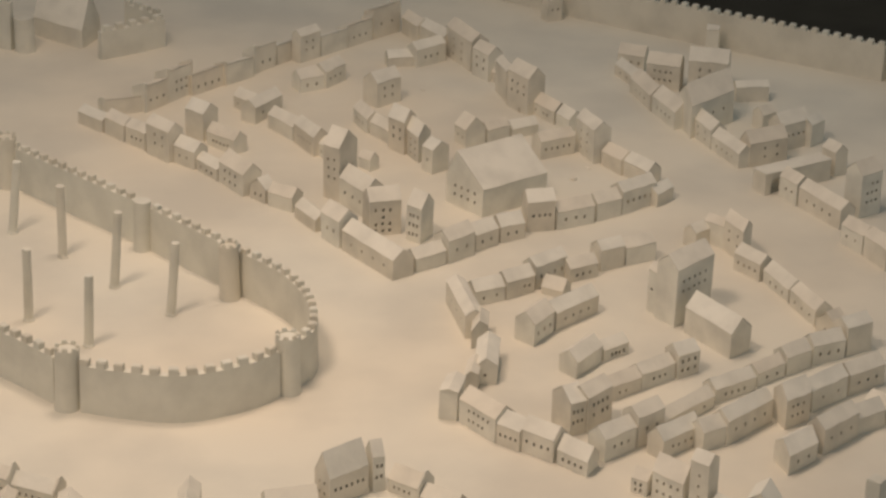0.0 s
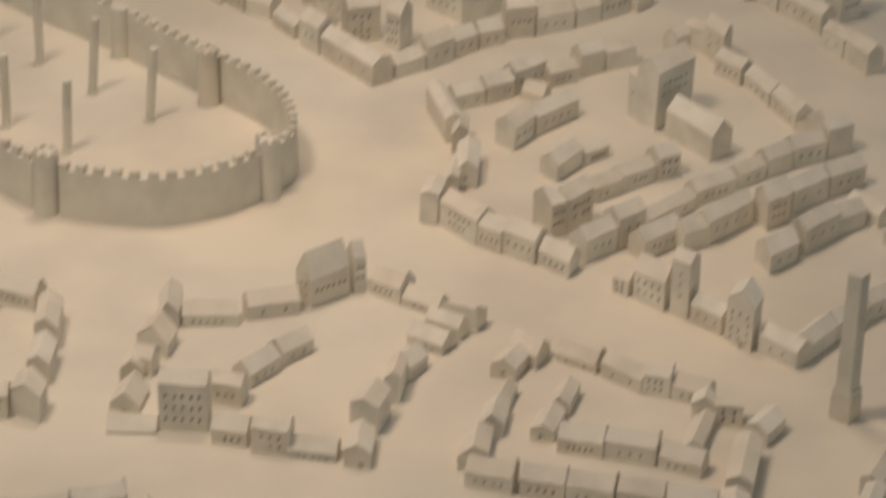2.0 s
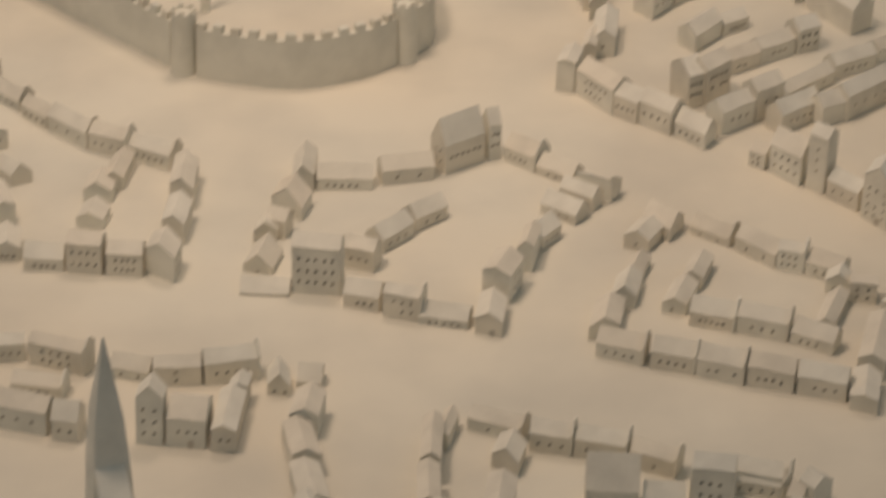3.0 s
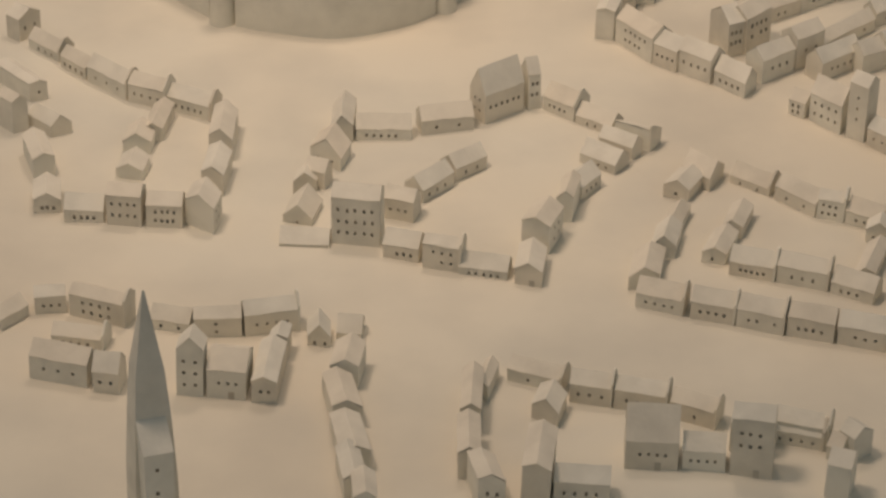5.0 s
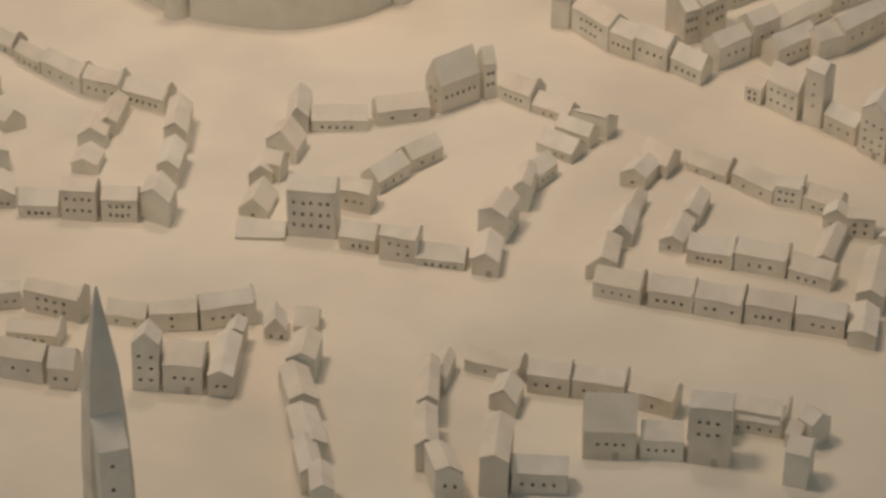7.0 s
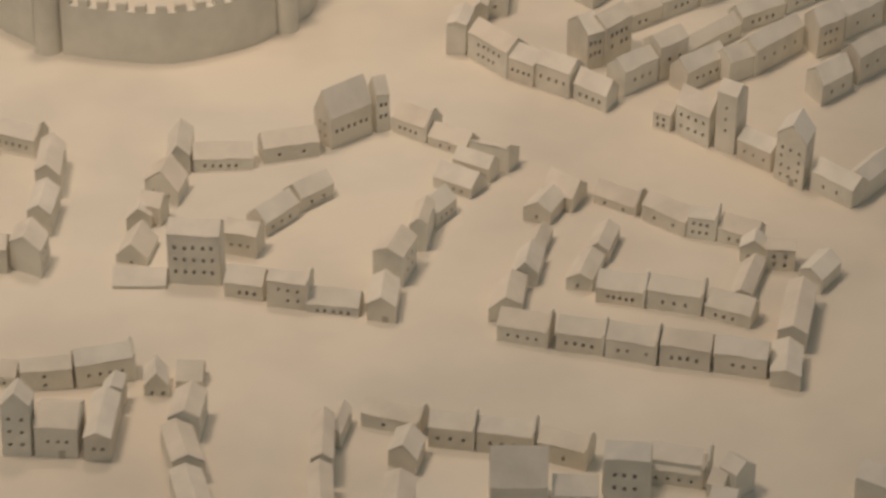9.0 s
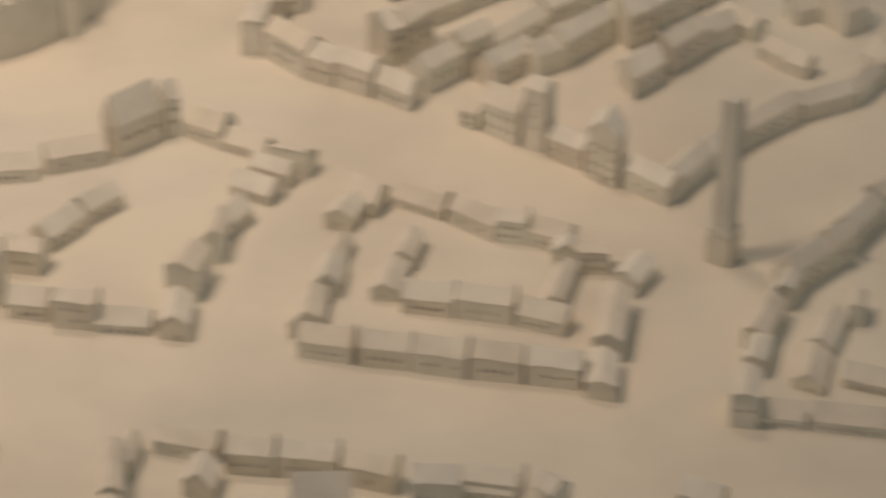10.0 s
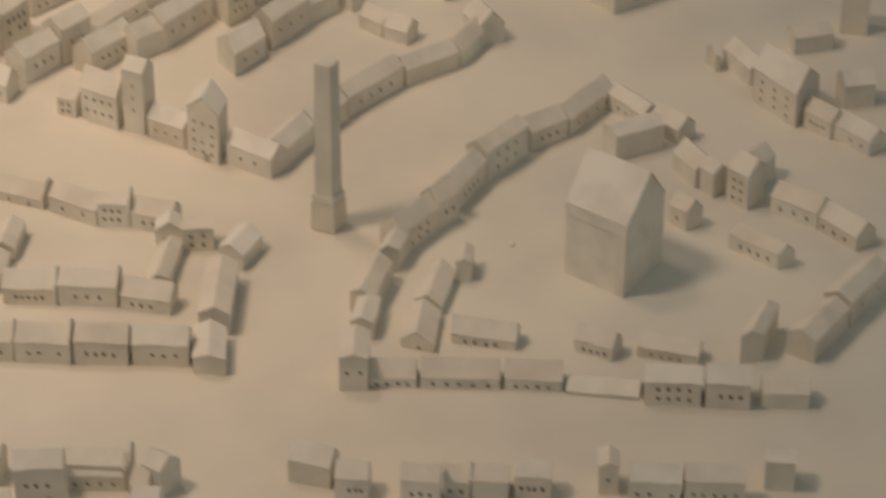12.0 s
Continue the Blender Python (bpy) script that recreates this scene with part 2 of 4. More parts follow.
BLOCK = "houses of the block beyond the castle"
house(-0.308, 4.184, -44.6, 0.061, 0.026, 0.021, 0.010, "eaves", "", "")
house(-0.266, 4.144, -47.5, 0.051, 0.028, 0.029, 0.011, "eaves", "", "")
house(-0.231, 4.107, -47.5, 0.050, 0.028, 0.029, 0.011, "eaves", "3x1", "")
house(-0.192, 4.061, -50.0, 0.059, 0.030, 0.052, 0.012, "eaves", "2x2", "")
house(-0.151, 4.029, -42.3, 0.047, 0.030, 0.030, 0.013, "eaves", "2x1", "")
house(-0.115, 3.990, -54.7, 0.060, 0.025, 0.019, 0.010, "eaves", "3x1", "")
house(-0.073, 3.937, -57.2, 0.072, 0.034, 0.035, 0.017, "eaves", "3x2", "")
house(-0.038, 3.892, -44.5, 0.036, 0.022, 0.023, 0.015, "gable", "2x1", "")
house(-0.003, 3.864, -37.9, 0.048, 0.028, 0.023, 0.013, "eaves", "", "")
house(0.037, 3.802, -60.2, 0.064, 0.026, 0.020, 0.010, "eaves", "", "")
house(0.077, 3.740, -56.6, 0.050, 0.034, 0.043, 0.015, "eaves", "2x1", "")
house(0.130, 3.664, -56.8, 0.130, 0.036, 0.032, 0.014, "eaves", "4x1", "")
house(0.199, 3.654, 34.4, 0.056, 0.028, 0.022, 0.013, "eaves", "", "")
house(0.242, 3.688, 41.0, 0.055, 0.032, 0.036, 0.014, "eaves", "2x1", "")
house(0.283, 3.726, 38.0, 0.046, 0.030, 0.027, 0.013, "eaves", "2x1", "")
house(0.324, 3.755, 30.2, 0.045, 0.030, 0.025, 0.015, "eaves", "2x1", "")
house(0.372, 3.793, 11.2, 0.045, 0.034, 0.048, 0.014, "eaves", "4x1", "")
house(0.423, 3.807, 24.8, 0.066, 0.028, 0.029, 0.013, "eaves", "3x1", "")
house(0.475, 3.837, 32.2, 0.048, 0.028, 0.028, 0.013, "eaves", "", "")
house(0.522, 3.872, 38.1, 0.071, 0.030, 0.037, 0.012, "eaves", "5x1", "")
house(0.564, 3.893, 49.3, 0.046, 0.026, 0.021, 0.010, "eaves", "", "")
house(0.303, 4.491, -64.4, 0.093, 0.034, 0.053, 0.014, "eaves", "2x3", "")
house(0.334, 4.422, -59.1, 0.049, 0.030, 0.047, 0.013, "eaves", "2x2", "")
house(0.352, 4.400, -49.6, 0.027, 0.020, 0.018, 0.008, "eaves", "2x1", "")
house(0.362, 4.329, -76.5, 0.064, 0.022, 0.055, 0.009, "eaves", "", "")
house(0.388, 4.272, -57.4, 0.059, 0.034, 0.065, 0.017, "eaves", "3x2", "", extra="D")
house(0.424, 4.236, -56.0, 0.065, 0.028, 0.024, 0.013, "eaves", "4x1", "")
house(0.454, 4.191, -60.5, 0.039, 0.028, 0.022, 0.013, "eaves", "", "")
house(0.481, 4.073, -70.0, 0.069, 0.030, 0.056, 0.013, "eaves", "2x3", "")
house(0.516, 4.020, -58.8, 0.053, 0.028, 0.025, 0.013, "eaves", "", "")
house(0.548, 3.978, -55.6, 0.059, 0.028, 0.025, 0.013, "eaves", "", "")
house(-0.270, 4.247, 20.2, 0.069, 0.024, 0.018, 0.010, "shed", "", "", extra="Q")
house(-0.225, 4.272, 50.4, 0.053, 0.028, 0.036, 0.011, "shed", "3x1", "", extra="Q")
house(-0.189, 4.318, 50.7, 0.057, 0.028, 0.044, 0.011, "shed", "3x2", "", extra="QP")
house(-0.142, 4.354, 45.2, 0.075, 0.026, 0.028, 0.010, "shed", "4x1", "")
house(-0.091, 4.399, 43.6, 0.063, 0.026, 0.028, 0.010, "shed", "", "", extra="Q")
house(-0.050, 4.452, 49.1, 0.055, 0.026, 0.033, 0.014, "shed", "2x1", "", extra="Q")
house(-0.012, 4.495, 47.2, 0.054, 0.026, 0.026, 0.010, "shed", "", "")
house(0.028, 4.500, 44.2, 0.049, 0.022, 0.049, 0.009, "eaves", "2x2", "")
house(0.068, 4.541, 43.0, 0.063, 0.026, 0.027, 0.010, "shed", "", "", extra="P")
house(0.113, 4.584, 45.4, 0.061, 0.026, 0.031, 0.010, "shed", "3x1", "", extra="P")
house(0.161, 4.628, 43.5, 0.065, 0.026, 0.047, 0.010, "shed", "2x1", "", extra="P")
house(0.222, 4.612, -65.6, 0.062, 0.028, 0.031, 0.011, "eaves", "", "")
house(0.256, 4.559, -59.3, 0.081, 0.028, 0.035, 0.011, "eaves", "", "")
house(0.188, 4.475, 10.8, 0.049, 0.026, 0.018, 0.010, "eaves", "", "")
house(0.234, 4.488, 35.4, 0.064, 0.028, 0.033, 0.011, "eaves", "3x1", "")
house(0.032, 4.359, 27.6, 0.047, 0.030, 0.025, 0.013, "eaves", "2x1", "")
house(0.066, 4.386, 54.3, 0.059, 0.030, 0.030, 0.012, "eaves", "3x1", "")
house(0.153, 4.299, 41.6, 0.055, 0.034, 0.044, 0.015, "eaves", "2x2", "")
house(-0.064, 4.260, -49.3, 0.052, 0.026, 0.022, 0.012, "eaves", "3x1", "")
house(-0.044, 4.233, 56.0, 0.079, 0.028, 0.029, 0.011, "eaves", "2x1", "")
house(-0.138, 4.145, -42.6, 0.042, 0.034, 0.048, 0.014, "eaves", "", "")
house(-0.097, 4.096, -44.7, 0.065, 0.028, 0.024, 0.013, "eaves", "5x1", "")
house(-0.002, 4.162, -53.7, 0.071, 0.028, 0.024, 0.013, "eaves", "", "")
house(0.037, 4.096, -63.0, 0.071, 0.028, 0.033, 0.013, "eaves", "5x1", "")
house(0.061, 4.064, -58.5, 0.027, 0.024, 0.023, 0.011, "eaves", "1x1", "")
house(0.080, 3.909, -39.8, 0.033, 0.047, 0.087, 0.023, "eaves", "2x3", "r2x1", -0.05)
house(0.125, 4.017, -46.8, 0.028, 0.020, 0.019, 0.010, "eaves", "", "")
house(0.112, 3.858, -56.5, 0.071, 0.036, 0.044, 0.018, "eaves", "3x1", "")
house(0.139, 3.776, 14.3, 0.052, 0.034, 0.056, 0.017, "eaves", "3x4", "")
house(0.194, 3.752, -41.5, 0.030, 0.037, 0.056, 0.019, "eaves", "3x3", "", -0.19)
house(0.127, 4.188, -67.8, 0.058, 0.026, 0.027, 0.012, "eaves", "3x1", "")
house(0.155, 4.143, -54.3, 0.052, 0.026, 0.023, 0.012, "eaves", "", "")
house(0.180, 4.100, -51.4, 0.041, 0.036, 0.056, 0.016, "eaves", "2x2", "", -0.40)
house(0.205, 4.072, -66.4, 0.045, 0.032, 0.044, 0.016, "eaves", "2x3", "", -0.67)
house(0.228, 4.013, -56.1, 0.030, 0.036, 0.040, 0.011, "eaves", "1x1", "", -0.19)
house(0.289, 4.123, -62.4, 0.037, 0.038, 0.031, 0.019, "eaves", "2x1", "", -0.06)
house(0.329, 4.139, 32.4, 0.046, 0.024, 0.023, 0.010, "eaves", "", "")
house(0.374, 4.162, 28.7, 0.052, 0.024, 0.018, 0.010, "eaves", "", "")
house(0.418, 4.079, 26.6, 0.065, 0.028, 0.031, 0.011, "eaves", "5x1", "")
house(0.316, 3.892, 35.8, 0.127, 0.079, 0.047, 0.043, "eaves", "", "l4x2", -0.10, crest=0.5)

BLOCK = "houses of the block with the church"
house(0.246, 3.475, -79.1, 0.119, 0.026, 0.035, 0.009, "eaves", "3x1", "")
house(0.264, 3.415, 39.0, 0.033, 0.030, 0.026, 0.012, "gable", "", "", 1.00)
house(0.268, 3.318, 5.9, 0.033, 0.079, 0.028, 0.012, "gable", "1x1", "", 0.22)
house(0.215, 3.201, -13.7, 0.026, 0.049, 0.041, 0.005, "gable", "", "", 0.02)
house(0.246, 3.275, 21.0, 0.023, 0.043, 0.028, 0.007, "gable", "", "", 0.60)
house(0.258, 3.153, -54.9, 0.075, 0.034, 0.034, 0.015, "eaves", "5x2", "")
house(0.291, 3.115, -38.6, 0.038, 0.032, 0.029, 0.014, "eaves", "4x1", "")
house(0.327, 3.090, -40.7, 0.052, 0.032, 0.032, 0.014, "eaves", "4x1", "")
house(0.366, 3.058, -46.1, 0.052, 0.033, 0.021, 0.015, "eaves", "4x1", "", -0.27)
house(0.412, 3.093, 39.3, 0.059, 0.030, 0.032, 0.013, "eaves", "3x1", "")
house(0.455, 3.127, 38.0, 0.049, 0.030, 0.044, 0.012, "eaves", "2x1", "")
house(0.513, 3.187, 45.1, 0.106, 0.026, 0.018, 0.011, "eaves", "4x1", "")
house(0.584, 3.254, 33.9, 0.073, 0.026, 0.020, 0.011, "eaves", "4x1", "")
house(0.637, 3.297, 37.7, 0.054, 0.026, 0.021, 0.011, "eaves", "2x1", "")
house(0.679, 3.329, 35.4, 0.047, 0.028, 0.027, 0.013, "eaves", "", "")
house(0.726, 3.359, 25.9, 0.055, 0.028, 0.029, 0.013, "eaves", "3x1", "")
house(0.771, 3.387, 27.9, 0.045, 0.032, 0.043, 0.010, "eaves", "", "")
house(0.279, 3.540, 26.5, 0.050, 0.028, 0.022, 0.013, "eaves", "3x1", "")
house(0.322, 3.564, 35.1, 0.052, 0.028, 0.026, 0.013, "eaves", "4x1", "")
house(0.368, 3.604, 39.3, 0.064, 0.028, 0.034, 0.011, "eaves", "4x1", "")
house(0.418, 3.620, 27.8, 0.050, 0.028, 0.022, 0.011, "eaves", "3x1", "")
house(0.462, 3.656, 29.7, 0.044, 0.028, 0.034, 0.011, "eaves", "", "")
house(0.507, 3.679, 24.9, 0.053, 0.028, 0.027, 0.011, "eaves", "", "")
house(0.381, 3.563, -31.1, 0.036, 0.028, 0.012, 0.014, "eaves", "", "")
house(0.671, 3.631, -56.1, 0.056, 0.026, 0.027, 0.012, "eaves", "4x1", "")
house(0.707, 3.570, -69.8, 0.076, 0.028, 0.021, 0.013, "eaves", "3x1", "")
house(0.732, 3.494, -71.7, 0.076, 0.028, 0.024, 0.013, "eaves", "3x1", "")
house(0.751, 3.432, -51.3, 0.038, 0.026, 0.022, 0.017, "gable", "1x1", "")
house(0.657, 3.704, -65.6, 0.052, 0.027, 0.050, 0.012, "eaves", "2x2", "", -0.67)
house(0.604, 3.735, 40.9, 0.038, 0.024, 0.026, 0.010, "eaves", "", "")
house(0.339, 3.426, 55.7, 0.057, 0.035, 0.033, 0.014, "eaves", "3x1", "", 0.22)
house(0.391, 3.479, 43.0, 0.090, 0.032, 0.029, 0.013, "eaves", "4x1", "")
house(0.394, 3.332, 52.6, 0.065, 0.033, 0.025, 0.013, "eaves", "", "", 0.23)
house(0.438, 3.369, 35.8, 0.047, 0.026, 0.017, 0.010, "eaves", "4x1", "")
house(0.528, 3.317, 30.9, 0.039, 0.030, 0.034, 0.012, "eaves", "3x2", "")
house(0.485, 3.290, 36.3, 0.061, 0.028, 0.023, 0.011, "eaves", "4x1", "")
house(0.439, 3.256, 36.6, 0.054, 0.028, 0.022, 0.011, "eaves", "3x1", "")
house(0.363, 3.158, 31.0, 0.027, 0.046, 0.047, 0.016, "eaves", "3x2", "", 0.10)
house(0.392, 3.170, 44.5, 0.051, 0.032, 0.051, 0.013, "eaves", "4x2", "")
house(0.552, 3.499, 46.2, 0.088, 0.041, 0.085, 0.016, "eaves", "5x2", "", 0.20)
house(0.519, 3.499, -51.5, 0.032, 0.018, 0.063, 0.009, "eaves", "2x1", "")
house(0.635, 3.737, -44.9, 0.040, 0.024, 0.036, 0.008, "eaves", "", "")
house(0.588, 3.408, -57.9, 0.100, 0.040, 0.039, 0.020, "eaves", "", "", -0.14)

BLOCK = "houses along the curved lane"
house(0.492, 3.103, 40.8, 0.073, 0.028, 0.027, 0.014, "eaves", "4x1", "")
house(0.536, 3.112, 31.4, 0.040, 0.028, 0.028, 0.014, "eaves", "", "")
house(0.585, 3.151, 44.7, 0.096, 0.028, 0.034, 0.013, "eaves", "4x1", "")
house(0.654, 3.183, 36.2, 0.046, 0.037, 0.043, 0.017, "eaves", "3x2", "", 0.34)
house(0.703, 3.231, 38.6, 0.072, 0.028, 0.032, 0.013, "eaves", "3x1", "")
house(0.761, 3.275, 33.3, 0.066, 0.028, 0.032, 0.013, "eaves", "3x1", "")
house(0.642, 3.070, 43.1, 0.060, 0.038, 0.027, 0.014, "eaves", "2x1", "", 0.48)
house(0.697, 3.118, 44.0, 0.076, 0.028, 0.036, 0.013, "eaves", "3x1", "")
house(0.746, 3.161, 33.6, 0.050, 0.028, 0.025, 0.013, "eaves", "", "")

BLOCK = "houses of the block by the town wall"
house(0.575, 4.415, -66.7, 0.061, 0.024, 0.018, 0.011, "eaves", "2x1", "")
house(0.597, 4.312, -73.8, 0.091, 0.032, 0.028, 0.016, "eaves", "3x1", "")
house(0.626, 4.228, -70.6, 0.084, 0.034, 0.030, 0.017, "eaves", "4x1", "")
house(0.674, 4.135, -69.7, 0.066, 0.028, 0.033, 0.013, "eaves", "2x2", "")
house(0.702, 4.065, -67.1, 0.085, 0.028, 0.027, 0.013, "eaves", "4x1", "")
house(0.587, 4.471, -21.6, 0.049, 0.030, 0.027, 0.015, "eaves", "3x1", "")
house(0.631, 4.380, -19.3, 0.060, 0.032, 0.045, 0.016, "eaves", "4x2", "")
house(0.704, 4.367, -14.3, 0.069, 0.040, 0.057, 0.018, "eaves", "3x2", "")
house(0.734, 4.543, -12.4, 0.024, 0.024, 0.047, 0.005, "eaves", "", "")
house(0.680, 4.216, 43.9, 0.112, 0.055, 0.055, 0.028, "eaves", "3x1", "", 0.68)
house(0.770, 4.325, 3.7, 0.058, 0.026, 0.026, 0.008, "eaves", "", "")
house(0.750, 4.056, 25.3, 0.073, 0.030, 0.040, 0.018, "eaves", "2x2", "")
house(0.800, 4.121, 31.2, 0.061, 0.032, 0.045, 0.016, "eaves", "4x1", "")
house(0.838, 4.135, 46.5, 0.040, 0.026, 0.039, 0.010, "eaves", "", "")
house(0.774, 4.202, 34.9, 0.035, 0.024, 0.026, 0.012, "eaves", "", "")
house(0.855, 4.012, -60.7, 0.036, 0.024, 0.040, 0.012, "eaves", "2x1", "")
house(0.774, 3.900, -60.8, 0.045, 0.026, 0.036, 0.012, "eaves", "2x1", "")
house(0.812, 3.837, -61.1, 0.101, 0.028, 0.032, 0.013, "eaves", "4x1", "")
house(0.841, 3.725, -59.8, 0.051, 0.028, 0.031, 0.013, "eaves", "2x1", "")
house(0.867, 3.672, -68.7, 0.063, 0.028, 0.034, 0.013, "eaves", "", "")
house(0.870, 3.855, 34.7, 0.046, 0.034, 0.072, 0.017, "eaves", "3x3", "")
house(0.467, 4.711, 23.4, 0.032, 0.022, 0.041, 0.009, "eaves", "2x1", "")
house(-0.386, 4.603, -38.7, 0.114, 0.066, 0.035, 0.056, "eaves", "", "", -0.27)

BLOCK = "houses of the west block"
house(-0.529, 3.166, 49.0, 0.038, 0.024, 0.032, 0.011, "gable", "2x1", "")
house(-0.512, 3.019, 22.5, 0.024, 0.068, 0.025, 0.005, "gable", "1x1", "", -0.36)
house(-0.509, 2.925, 31.6, 0.022, 0.028, 0.042, 0.009, "gable", "", "", -0.22)
house(-0.466, 2.923, 27.2, 0.029, 0.041, 0.015, 0.013, "gable", "", "", -0.37)
house(-0.467, 2.837, 17.8, 0.028, 0.062, 0.026, 0.008, "gable", "", "", -0.03)
house(-0.447, 2.750, 3.7, 0.033, 0.046, 0.018, 0.010, "gable", "3x1", "", -0.06)
house(-0.356, 2.825, -11.6, 0.034, 0.037, 0.013, 0.010, "gable", "", "", -0.05)
house(-0.354, 2.885, 1.6, 0.035, 0.041, 0.017, 0.012, "gable", "", "", 0.13)
house(-0.336, 2.926, 10.8, 0.026, 0.058, 0.018, 0.010, "gable", "", "", 0.35)
house(-0.265, 2.716, -32.1, 0.042, 0.035, 0.033, 0.013, "gable", "", "r2x2", -0.42)
house(-0.257, 2.807, -23.0, 0.031, 0.057, 0.027, 0.009, "gable", "", "", -0.33)
house(-0.255, 2.895, -22.5, 0.033, 0.069, 0.029, 0.011, "gable", "", "", -0.40)
house(-0.489, 3.120, -42.9, 0.060, 0.024, 0.014, 0.012, "eaves", "3x1", "", extra="P")
house(-0.446, 3.072, -45.6, 0.052, 0.024, 0.017, 0.012, "eaves", "4x1", "")
house(-0.400, 3.030, -41.3, 0.072, 0.026, 0.022, 0.013, "eaves", "3x1", "", extra="P")
house(-0.351, 2.995, -24.3, 0.052, 0.026, 0.025, 0.012, "eaves", "4x1", "", extra="P")
house(-0.298, 2.973, -26.7, 0.062, 0.026, 0.020, 0.012, "eaves", "5x1", "", extra="P")
house(-0.400, 2.722, -1.5, 0.047, 0.028, 0.016, 0.014, "eaves", "4x1", "")
house(-0.352, 2.717, -6.8, 0.042, 0.030, 0.039, 0.009, "eaves", "4x2", "")
house(-0.308, 2.714, -1.8, 0.043, 0.030, 0.030, 0.010, "eaves", "4x2", "")

BLOCK = "houses of the block round a yard"
house(-0.148, 2.680, -3.2, 0.058, 0.034, 0.004, 0.012, "eaves", "", "")
house(-0.114, 2.930, 26.3, 0.032, 0.059, 0.023, 0.016, "gable", "", "", 0.53)
house(-0.127, 2.864, -36.2, 0.048, 0.037, 0.018, 0.019, "gable", "2x1", "", -0.38)
house(-0.139, 2.805, -19.8, 0.028, 0.024, 0.023, 0.012, "eaves", "", "")
house(-0.152, 2.797, 13.9, 0.030, 0.027, 0.015, 0.012, "gable", "", "", 0.40)
house(-0.154, 2.735, -14.1, 0.037, 0.046, 0.009, 0.018, "gable", "1x1", "", -0.04)
house(0.104, 2.617, -14.7, 0.033, 0.055, 0.019, 0.010, "gable", "", "", -0.15, extra="D")
house(0.118, 2.685, -27.4, 0.037, 0.047, 0.036, 0.010, "gable", "", "r2x2", -0.12)
house(0.149, 2.750, 1.5, 0.021, 0.050, 0.033, 0.008, "gable", "", "", 0.24)
house(0.166, 2.799, 55.7, 0.044, 0.028, 0.018, 0.013, "eaves", "3x1", "")
house(0.196, 2.862, -36.0, 0.052, 0.032, 0.013, 0.013, "eaves", "3x1", "")
house(-0.089, 2.684, -8.3, 0.057, 0.032, 0.060, 0.011, "eaves", "5x3", "")
house(-0.036, 2.652, -17.5, 0.044, 0.028, 0.018, 0.014, "eaves", "4x1", "")
house(0.007, 2.630, -14.0, 0.044, 0.024, 0.031, 0.008, "eaves", "3x2", "", extra="P")
house(0.054, 2.619, -12.6, 0.057, 0.028, 0.010, 0.014, "eaves", "5x1", "")
house(-0.040, 2.737, -18.9, 0.038, 0.028, 0.027, 0.010, "eaves", "3x1", "")
house(-0.010, 2.792, 49.1, 0.057, 0.028, 0.018, 0.013, "eaves", "3x1", "")
house(0.029, 2.839, 42.9, 0.052, 0.028, 0.018, 0.013, "eaves", "2x1", "")
house(-0.066, 2.922, 2.7, 0.069, 0.028, 0.015, 0.014, "eaves", "5x1", "")
house(0.007, 2.943, 14.7, 0.067, 0.028, 0.019, 0.014, "eaves", "2x1", "")
house(0.070, 2.981, 37.7, 0.062, 0.031, 0.040, 0.030, "eaves", "6x1", "l2x2", 0.02)
house(0.112, 3.003, 19.6, 0.018, 0.026, 0.047, 0.018, "eaves", "2x2", "")
house(0.154, 2.988, -38.6, 0.048, 0.030, 0.019, 0.015, "eaves", "4x1", "", extra="P")
house(0.194, 2.954, -36.8, 0.054, 0.028, 0.012, 0.014, "eaves", "3x1", "")
house(0.216, 2.891, -36.0, 0.050, 0.022, 0.017, 0.012, "eaves", "", "")
house(0.237, 2.914, -31.0, 0.049, 0.026, 0.017, 0.012, "shed", "2x1", "", extra="P")

BLOCK = "houses of the double-rowed block"
house(0.285, 2.799, -23.9, 0.033, 0.042, 0.017, 0.010, "gable", "1x1", "", 0.10)
house(0.310, 2.833, -45.3, 0.045, 0.040, 0.017, 0.013, "eaves", "", "", -0.32)
house(0.269, 2.718, 21.7, 0.028, 0.043, 0.013, 0.010, "gable", "", "", 0.81)
house(0.257, 2.674, 5.8, 0.031, 0.047, 0.016, 0.013, "gable", "1x1", "", 0.34)
house(0.232, 2.616, 13.8, 0.038, 0.052, 0.016, 0.011, "gable", "1x1", "", 0.44)
house(0.317, 2.668, -10.3, 0.029, 0.056, 0.013, 0.009, "gable", "1x1", "", 0.15)
house(0.341, 2.721, -9.5, 0.026, 0.052, 0.016, 0.008, "gable", "", "", 0.16)
house(0.457, 2.489, -17.5, 0.055, 0.028, 0.023, 0.013, "eaves", "3x1", "")
house(0.500, 2.479, -21.6, 0.033, 0.056, 0.017, 0.007, "gable", "", "", -0.18)
house(0.523, 2.562, -17.3, 0.032, 0.096, 0.024, 0.008, "gable", "", "", -0.02)
house(0.562, 2.654, -49.7, 0.033, 0.044, 0.018, 0.008, "gable", "1x1", "", -0.25)
house(0.525, 2.683, -10.1, 0.033, 0.024, 0.025, 0.005, "eaves", "2x2", "")
house(0.483, 2.638, 9.1, 0.027, 0.063, 0.015, 0.008, "gable", "", "", 0.56)
house(0.500, 2.701, -15.0, 0.031, 0.024, 0.017, 0.012, "gable", "2x1", "")
house(0.245, 2.555, -19.3, 0.054, 0.028, 0.019, 0.014, "eaves", "4x1", "", extra="P")
house(0.300, 2.535, -15.7, 0.049, 0.026, 0.023, 0.013, "eaves", "4x1", "", extra="P")
